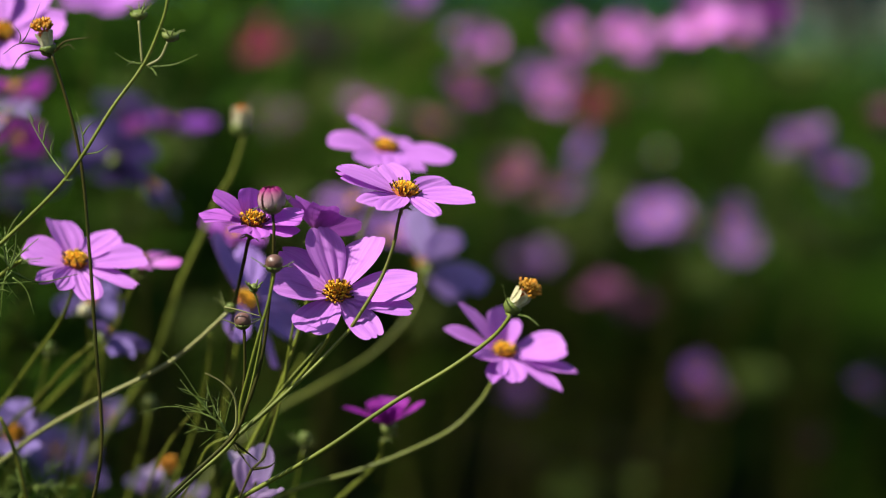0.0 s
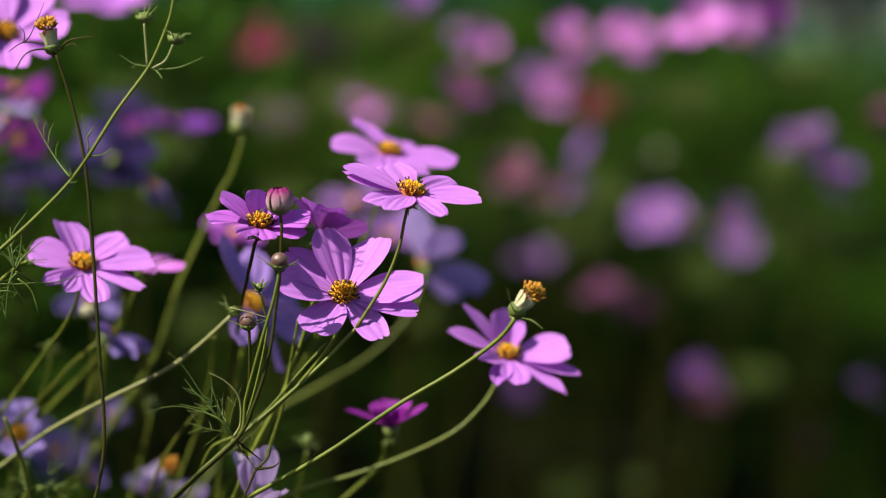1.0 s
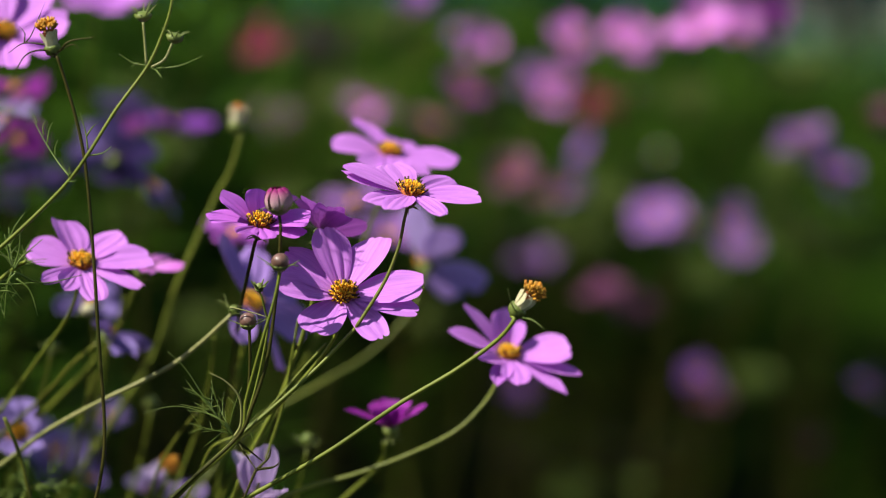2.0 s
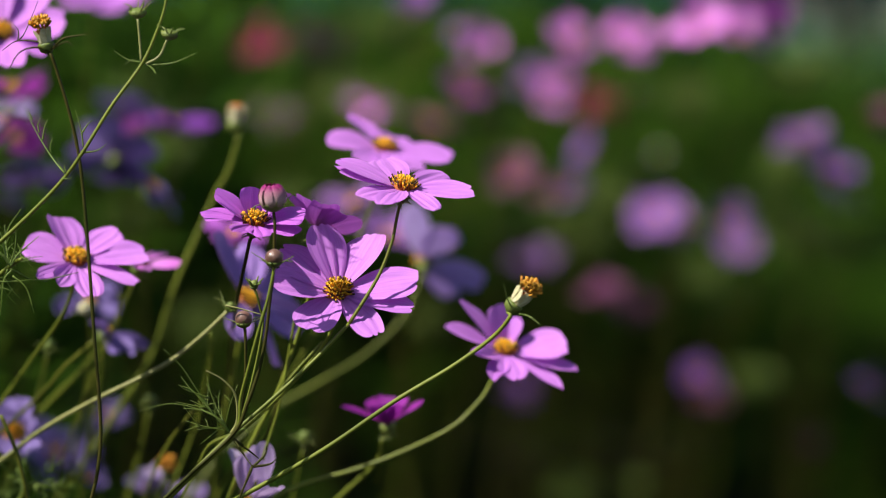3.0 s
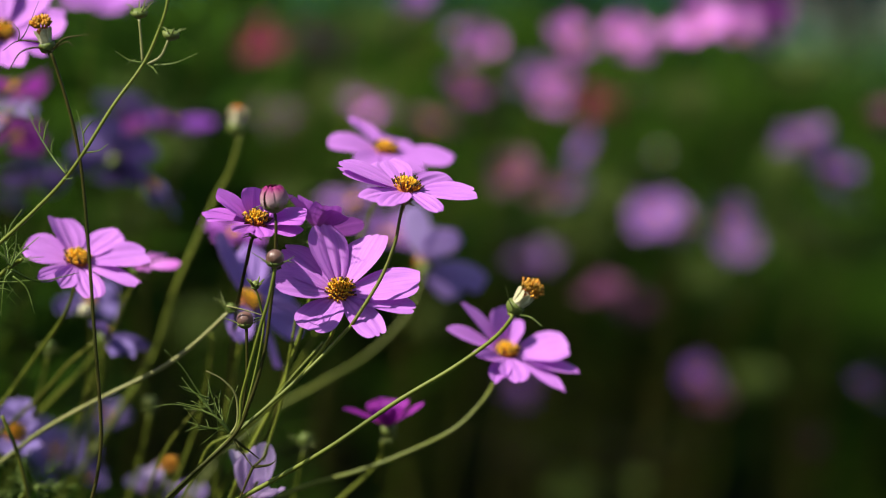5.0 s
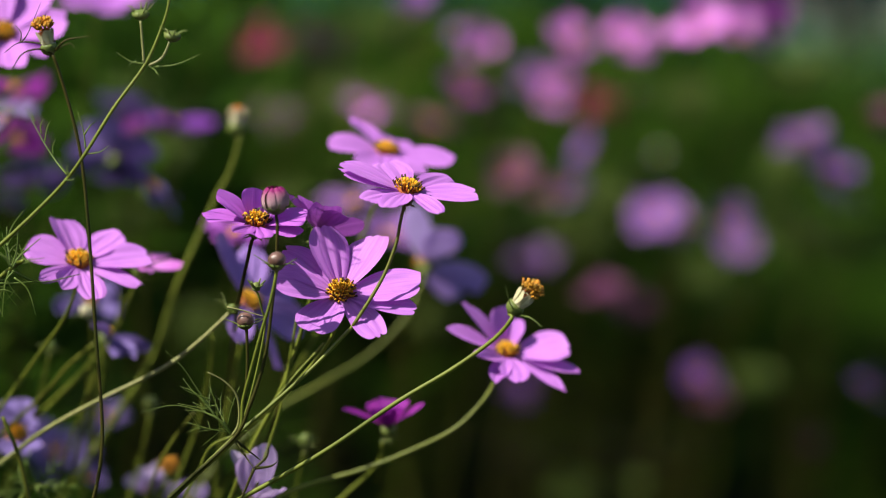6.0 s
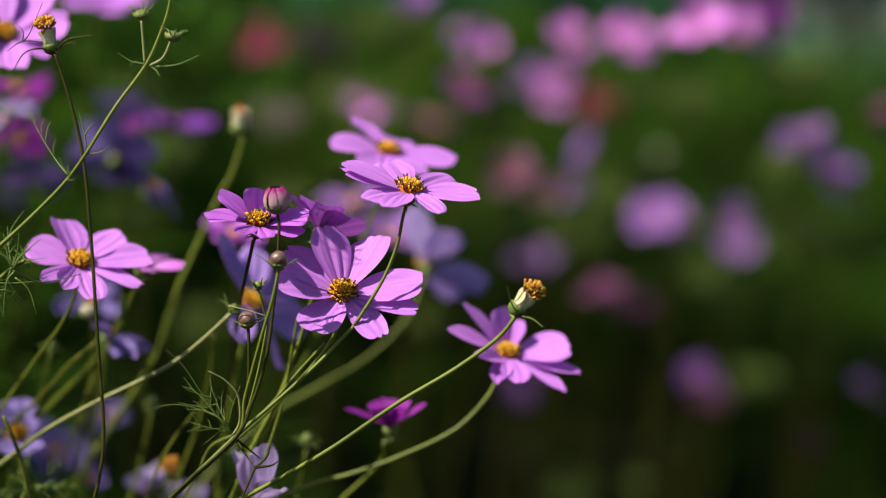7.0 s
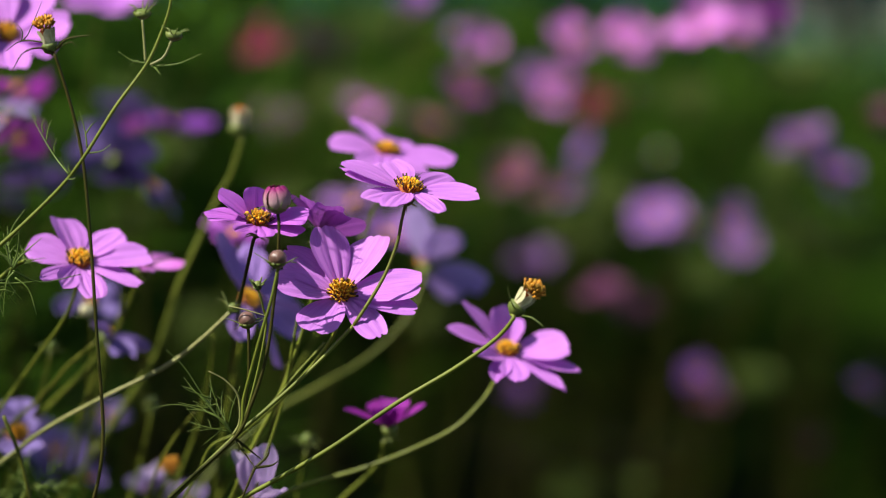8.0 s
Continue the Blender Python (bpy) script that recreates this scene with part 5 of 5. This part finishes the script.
def motions():
    sway(main_flower, (-0.0512, 1.2434, 0.8698), [(0, -1.29, -0.87), (0.5, 0.42, -1.29), (1, 1.71, -1.29), (1.5, 2.59, -1.71), (3, -0.87, 0.42), (3.5, 0.00, -0.00), (4, -0.87, -0.00), (4.5, -0.42, 0.42), (6, 0.42, -0.42), (6.5, 0.00, -0.42), (7, 1.29, -0.42), (7.5, 0.87, -0.42), (8, 0.87, -0.42)])
    sway(upper_flower, (-0.0181, 1.2379, 0.9219), [(0, -0.85, -2.57), (0.5, 0.86, -2.36), (1, 2.36, -2.34), (1.5, 3.42, -2.98), (3, -1.28, 0.43), (3.5, 0.00, -0.00), (4, -0.85, -0.00), (4.5, -0.42, -0.00), (6, 0.66, -1.06), (6.5, 0.22, -1.28), (7, 1.49, -0.85), (7.5, 1.28, -1.28), (8, 1.28, -0.64)])
    sway(rear_top_flower, (-0.0329, 1.4195, 0.9319), [(0, 0.51, 0.48), (0.5, 3.45, -1.98), (1, 2.46, -1.47), (1.5, 3.93, -2.46), (3, 0.00, 0.96), (3.5, 0.00, -0.00), (4, -0.48, 0.48), (4.5, 0.00, -0.00), (6, 0.99, -0.99), (6.5, 0.51, -0.51), (7, 1.98, -0.99), (7.5, 1.98, -0.99), (8, 1.47, -0.99)])
    sway(left_middle_flower, (-0.0934, 1.2514, 0.9041), [(0, -1.77, -0.46), (0.5, 0.86, -1.31), (1, 1.74, -1.31), (1.5, 2.60, -1.31), (3, -0.89, -0.00), (3.5, 0.00, -0.00), (4, -1.31, -0.00), (4.5, -0.46, -0.00), (6, 0.00, -0.46), (6.5, 0.00, -0.46), (7, 0.86, -0.46), (7.5, 0.86, -0.46), (8, 0.86, -0.00)])
    sway(dull_flower, (-0.0626, 1.2790, 0.8982), [(0, -1.35, -0.45), (0.5, 0.93, -0.90), (1, 1.85, -1.38), (1.5, 2.30, -1.38), (3, -0.90, 0.48), (3.5, 0.00, -0.00), (4, -0.90, 0.48), (4.5, -0.45, -0.00), (6, 0.00, -0.45), (6.5, 0.00, -0.45), (7, 0.93, -0.45), (7.5, 0.93, -0.45), (8, 0.93, -0.45)])
    sway(left_flower, (-0.1906, 1.3045, 0.8800), [(0, -0.91, -1.36), (0.5, 0.88, -2.27), (1, 2.71, -2.27), (1.5, 2.71, -2.27), (3, -0.44, 0.44), (3.5, 0.00, -0.00), (4, 0.00, -0.44), (4.5, 0.00, -0.00), (6, 0.88, -0.91), (6.5, 0.88, -0.91), (7, 1.36, -0.91), (7.5, 1.80, -0.91), (8, 1.36, -0.44)])
    sway(left_rear_flower, (-0.1688, 1.3940, 0.8701), [(0, 0.00, 0.47), (0.5, 2.90, -0.98), (1, 1.92, -1.45), (1.5, 1.92, -1.95), (3, -0.47, -0.00), (3.5, 0.00, -0.00), (4, 0.00, 0.47), (4.5, -0.98, -0.50), (6, 0.47, -0.98), (6.5, 1.45, -0.98), (7, 1.45, -0.98), (7.5, 1.45, -0.98), (8, 1.45, -0.50)])
    sway(right_flower, (0.0336, 1.3500, 0.8263), [(0, -0.68, -0.90), (0.5, 2.03, -3.37), (1, 1.36, -2.02), (1.5, 2.25, -2.93), (3, -0.22, 0.46), (3.5, 0.00, -0.00), (4, 0.00, -0.00), (4.5, 0.46, -0.68), (6, 0.90, -0.68), (6.5, 0.46, -0.22), (7, 1.36, -1.12), (7.5, 1.13, -0.90), (8, 0.90, -0.22)])
    sway(low_flower, (-0.0307, 1.3664, 0.7848), [(0, 0.50, -0.00), (0.5, 2.39, -1.89), (1, 1.92, -1.43), (1.5, 2.39, -1.89), (3, 0.00, 0.47), (3.5, 0.00, -0.00), (4, 0.00, -0.00), (4.5, 0.50, -0.47), (6, 0.50, -0.93), (6.5, 0.50, -0.47), (7, 1.43, -0.93), (7.5, 0.96, -0.93), (8, 0.96, -0.93)])
    sway(back_flower, (-0.0117, 1.6129, 0.8483), [(0, 1.20, -0.58), (0.5, 1.20, -1.16), (1, 0.58, -0.58), (1.5, 0.58, -0.00), (3, -1.20, 1.20), (3.5, 0.00, -0.00), (4, -1.20, 1.20), (4.5, -0.58, 0.62), (6, 0.00, -0.00), (6.5, 0.58, -0.58), (7, 0.58, -0.58), (7.5, 0.58, -0.58), (8, 0.58, -0.58)])
    sway(violet_flower, (-0.1105, 1.4121, 0.8479), [(0, -0.98, -0.98), (0.5, 2.39, -2.90), (1, 2.39, -2.90), (1.5, 3.37, -2.90), (3, 0.00, -0.00), (3.5, 0.00, -0.00), (4, 0.00, -0.47), (4.5, 0.47, -0.98), (6, 0.94, -1.45), (6.5, 1.45, -1.92), (7, 1.92, -1.45), (7.5, 1.45, -0.98), (8, 0.94, -0.47)])
    sway(low_pale_flower, (-0.0999, 1.3133, 0.7503), [(0, -0.93, -0.48), (0.5, 0.45, -1.38), (1, 1.38, -1.38), (1.5, 1.82, -1.38), (3, -0.48, 0.45), (3.5, 0.00, -0.00), (4, -0.48, -0.00), (4.5, -0.48, -0.00), (6, 0.45, -0.48), (6.5, 0.00, -0.48), (7, 0.90, -0.48), (7.5, 0.90, -0.48), (8, 0.90, -0.48)])
    sway(low_left_flower, (-0.2486, 1.4450, 0.7651), [(0, -0.53, -0.49), (0.5, 0.49, -1.02), (1, 1.51, -0.49), (1.5, 2.00, -0.00), (3, -0.53, 0.49), (3.5, 0.00, -0.00), (4, -0.53, -0.00), (4.5, -0.53, -0.00), (6, 0.49, -0.00), (6.5, 0.49, -0.49), (7, 0.99, -0.00), (7.5, 1.51, -0.49), (8, 0.99, -0.00)])
    sway(low_violet_flower, (-0.1964, 1.4502, 0.8247), [(0, 0.00, -0.53), (0.5, 2.00, -1.51), (1, 1.51, -1.02), (1.5, 2.50, -0.53), (3, 0.00, 0.49), (3.5, 0.00, -0.00), (4, 0.00, 0.49), (4.5, 0.00, -0.00), (6, 1.02, -1.02), (6.5, 1.02, -1.02), (7, 1.51, -1.02), (7.5, 1.02, -0.53), (8, 1.02, -0.53)])
    sway(top_left_flower, (-0.2450, 1.4051, 0.9975), [(0, -0.47, -0.00), (0.5, 0.98, -0.50), (1, 1.45, -0.00), (1.5, 1.45, -0.00), (3, -0.94, 0.47), (3.5, 0.00, -0.00), (4, -0.47, -0.00), (4.5, -0.47, 0.47), (6, 0.00, -0.00), (6.5, 0.98, -0.50), (7, 0.98, -0.50), (7.5, 1.92, -0.50), (8, 1.92, -0.50)])
    sway(top_flower, (-0.2445, 1.8099, 1.0347), [(0, -0.39, -0.00), (0.5, 0.80, -0.41), (1, 1.19, -0.00), (1.5, 1.19, -0.00), (3, -0.78, 0.39), (3.5, 0.00, -0.00), (4, -0.39, -0.00), (4.5, -0.39, 0.39), (6, 0.00, -0.00), (6.5, 0.80, -0.41), (7, 0.80, -0.41), (7.5, 1.58, -0.41), (8, 1.58, -0.41)])
    sway(bud_tall, (-0.0815, 1.2170, 0.9185), [(0, -1.72, -0.86), (0.5, 0.42, -1.28), (1, 2.11, -1.28), (1.5, 2.56, -1.69), (3, -1.28, 0.42), (3.5, 0.00, -0.00), (4, -0.86, -0.00), (4.5, -0.86, -0.00), (6, 0.00, -0.86), (6.5, -0.44, -0.86), (7, 0.83, -0.86), (7.5, 0.83, -0.86), (8, 0.83, -0.42)])
    sway(bud_round, (-0.0806, 1.2090, 0.8904), [(0, -0.86, -2.54), (0.5, 0.41, -2.13), (1, 1.68, -1.68), (1.5, 2.96, -2.54), (3, -0.86, -0.00), (3.5, 0.00, -0.00), (4, -0.86, -0.00), (4.5, -0.86, -0.00), (6, 0.41, -1.27), (6.5, 0.00, -1.68), (7, 1.27, -0.86), (7.5, 1.27, -1.27), (8, 0.83, -0.41)])
    sway(bud_tiny, (-0.0923, 1.2338, 0.8747), [(0, -1.06, -1.70), (0.5, 0.43, -1.72), (1, 1.49, -1.49), (1.5, 2.57, -1.92), (3, -0.85, -0.00), (3.5, 0.00, -0.00), (4, -0.85, -0.00), (4.5, -0.64, -0.00), (6, 0.21, -1.06), (6.5, 0.00, -1.27), (7, 1.07, -0.64), (7.5, 1.07, -1.06), (8, 0.85, -0.42)])
    sway(bud_low, (-0.0984, 1.2423, 0.8569), [(0, -1.27, -0.84), (0.5, 0.45, -1.29), (1, 1.29, -1.29), (1.5, 2.16, -1.29), (3, -0.84, -0.00), (3.5, 0.00, -0.00), (4, -0.84, -0.00), (4.5, -0.42, -0.00), (6, 0.00, -0.84), (6.5, 0.00, -0.84), (7, 0.87, -0.42), (7.5, 0.87, -0.84), (8, 0.87, -0.42)])
    sway(seed_right, (0.0416, 1.2037, 0.8753), [(0, -0.84, -0.41), (0.5, 1.25, -2.50), (1, 1.25, -2.10), (1.5, 2.10, -2.50), (3, -0.41, -0.00), (3.5, 0.00, -0.00), (4, -0.41, -0.00), (4.5, 0.41, -0.41), (6, 0.41, -0.84), (6.5, 0.00, -0.41), (7, 1.25, -1.25), (7.5, 0.84, -1.25), (8, 1.25, -0.84)])
    sway(seed_left, (-0.1940, 1.2248, 1.0016), [(0, -0.41, -1.48), (0.5, 0.00, -1.26), (1, 1.70, -0.85), (1.5, 2.95, -1.69), (3, -1.26, -0.00), (3.5, 0.00, -0.00), (4, -1.26, -0.00), (4.5, -1.26, -0.00), (6, 0.00, -0.85), (6.5, -0.41, -1.26), (7, 1.06, -0.43), (7.5, 0.85, -0.85), (8, 0.64, -0.21)])
    sway(cream_bud, (-0.1218, 1.5014, 0.9503), [(0, 1.55, -0.51), (0.5, 1.55, -0.51), (1, 1.05, -0.51), (1.5, 0.51, -0.00), (3, -1.05, 1.05), (3.5, 0.00, -0.00), (4, -1.05, 0.54), (4.5, -0.51, -0.00), (6, -0.51, -0.51), (6.5, 1.05, -1.01), (7, 1.05, -1.01), (7.5, 1.05, -1.01), (8, 0.51, -1.01)])
    sway(orange_head, (-0.1578, 1.4338, 0.7511), [(0, 0.00, -0.00), (0.5, 1.50, -0.49), (1, 1.01, -0.49), (1.5, 1.50, -0.49), (3, -0.49, 0.52), (3.5, 0.00, -0.00), (4, -0.49, -0.00), (4.5, 0.00, -0.00), (6, 0.52, -0.49), (6.5, 0.52, -0.49), (7, 1.01, -0.49), (7.5, 1.01, -0.49), (8, 1.01, -0.49)])
    sway(pale_bud, (-0.1108, 1.3024, 0.8559), [(0, 0.00, -0.47), (0.5, 2.27, -1.83), (1, 1.83, -2.27), (1.5, 2.71, -2.27), (3, 0.00, -0.00), (3.5, 0.00, -0.00), (4, 0.00, -0.00), (4.5, 0.00, -0.47), (6, 0.91, -0.91), (6.5, 0.91, -1.36), (7, 1.83, -0.91), (7.5, 1.36, -0.91), (8, 1.36, -0.47)])
    sway(shade_bud, (-0.0779, 1.4053, 0.7700), [(0, -0.48, -0.00), (0.5, 0.99, -1.95), (1, 1.47, -1.47), (1.5, 1.98, -1.47), (3, -0.48, 0.48), (3.5, 0.00, -0.00), (4, -0.48, -0.00), (4.5, -0.48, -0.51), (6, 0.00, -0.99), (6.5, 0.00, -0.51), (7, 0.99, -0.99), (7.5, 0.99, -0.51), (8, 0.99, -0.99)])
    sway(bud_dim, (-0.2285, 1.4496, 0.8168), [(0, -0.53, -0.49), (0.5, 0.49, -1.02), (1, 1.51, -0.49), (1.5, 2.00, -0.00), (3, -0.53, 0.49), (3.5, 0.00, -0.00), (4, -0.53, -0.00), (4.5, -0.53, -0.00), (6, 0.49, -0.00), (6.5, 0.49, -0.49), (7, 0.99, -0.00), (7.5, 1.51, -0.49), (8, 0.99, -0.00)])
    sway(bud_cream, (-0.2050, 1.4315, 0.8400), [(0, 0.00, -0.52), (0.5, 1.98, -1.49), (1, 1.49, -1.00), (1.5, 2.46, -0.52), (3, 0.00, 0.49), (3.5, 0.00, -0.00), (4, 0.00, 0.49), (4.5, 0.00, -0.00), (6, 1.00, -1.00), (6.5, 1.00, -1.00), (7, 1.49, -1.00), (7.5, 1.00, -0.52), (8, 1.00, -0.52)])
    sway(bud_yellow, (-0.1748, 1.4863, 0.7782), [(0, 0.00, -0.00), (0.5, 1.55, -0.51), (1, 1.05, -0.51), (1.5, 1.55, -0.51), (3, -0.51, 0.54), (3.5, 0.00, -0.00), (4, -0.51, -0.00), (4.5, 0.00, -0.00), (6, 0.54, -0.51), (6.5, 0.54, -0.51), (7, 1.05, -0.51), (7.5, 1.05, -0.51), (8, 1.05, -0.51)])
    sway(low_spray, (-0.2245, 1.3439, 0.7568), [(0, -0.39, -0.37), (0.5, 0.37, -0.76), (1, 1.13, -0.37), (1.5, 1.49, -0.00), (3, -0.39, 0.37), (3.5, 0.00, -0.00), (4, -0.39, -0.00), (4.5, -0.39, -0.00), (6, 0.37, -0.00), (6.5, 0.37, -0.37), (7, 0.73, -0.00), (7.5, 1.13, -0.37), (8, 0.73, -0.00)])
    sway(stalk, (-0.1452, 1.2232, 0.9831), [(0, -0.41, -0.41), (0.5, 1.26, -1.23), (1, 2.11, -1.67), (1.5, 2.52, -1.67), (3, -0.82, 0.44), (3.5, 0.00, -0.00), (4, 0.00, -0.41), (4.5, -0.41, 0.44), (6, 0.44, -0.41), (6.5, 0.44, -0.82), (7, 0.85, -0.41), (7.5, 1.26, -0.82), (8, 1.26, -0.00)])
    sway(tuft, (-0.1043, 1.2273, 0.8011), [(0, -0.86, -1.28), (0.5, 0.42, -1.28), (1, 1.28, -1.28), (1.5, 2.12, -1.70), (3, -0.45, -0.00), (3.5, 0.00, -0.00), (4, -0.45, -0.00), (4.5, -0.45, -0.00), (6, 0.42, -0.86), (6.5, 0.42, -0.86), (7, 0.84, -0.42), (7.5, 0.84, -0.86), (8, 0.84, -0.42)])
    sway(spray, (-0.2165, 1.2544, 0.8809), [(0, -0.43, -0.43), (0.5, 1.30, -0.88), (1, 2.18, -0.88), (1.5, 2.18, -1.30), (3, -0.43, 0.43), (3.5, 0.00, -0.00), (4, 0.00, -0.00), (4.5, -0.43, 0.43), (6, 0.43, -0.43), (6.5, 0.43, -0.43), (7, 0.88, -0.43), (7.5, 1.30, -0.43), (8, 0.88, -0.43)])
    for stem, head in zip(stems, ((-0.0688, 1.2704, 0.8348), (-0.0760, 1.2920, 0.8515), (-0.2283, 1.2876, 0.8011), (-0.1912, 1.3703, 0.8293), (-0.1817, 1.4124, 0.8511), (-0.1343, 1.3473, 0.7949), (-0.1108, 1.2867, 0.7909), (-0.1288, 1.3906, 0.8312), (-0.0841, 1.3297, 0.8235))):
        sway(stem, head, [(0, -0.80, -1.00), (0.5, 0.61, -1.21), (1, 1.21, -1.00), (1.5, 1.82, -1.41), (3, -0.41, -0.00), (3.5, 0.00, -0.00), (4, -0.41, -0.00), (4.5, -0.21, -0.00), (6, 0.41, -0.80), (6.5, 0.20, -0.80), (7, 0.80, -0.39), (7.5, 0.80, -0.61), (8, 0.80, -0.39)])
    sway(near_back[0], (-0.3010, 1.7730, 0.9572), [(0, 0.63, -0.00), (0.5, 1.22, -1.18), (1, 1.22, -1.18), (1.5, 1.22, -1.18), (3, -1.81, 0.63), (3.5, 0.00, -0.00), (4, -0.59, -0.00), (4.5, -0.59, -0.00), (6, 0.63, -0.59), (6.5, 1.81, -1.18), (7, 1.81, -0.59), (7.5, 2.40, -1.18), (8, 2.40, -0.59)])
    sway(near_back[1], (-0.3044, 1.8000, 0.9218), [(0, 0.65, -0.00), (0.5, 1.25, -0.61), (1, 0.65, -0.61), (1.5, 0.65, -0.61), (3, -1.21, 0.61), (3.5, 0.00, -0.00), (4, -0.61, 0.61), (4.5, -0.61, 0.61), (6, 0.00, -0.00), (6.5, 0.65, -0.61), (7, 1.86, -0.61), (7.5, 1.86, -0.61), (8, 1.25, -0.61)])


motions()
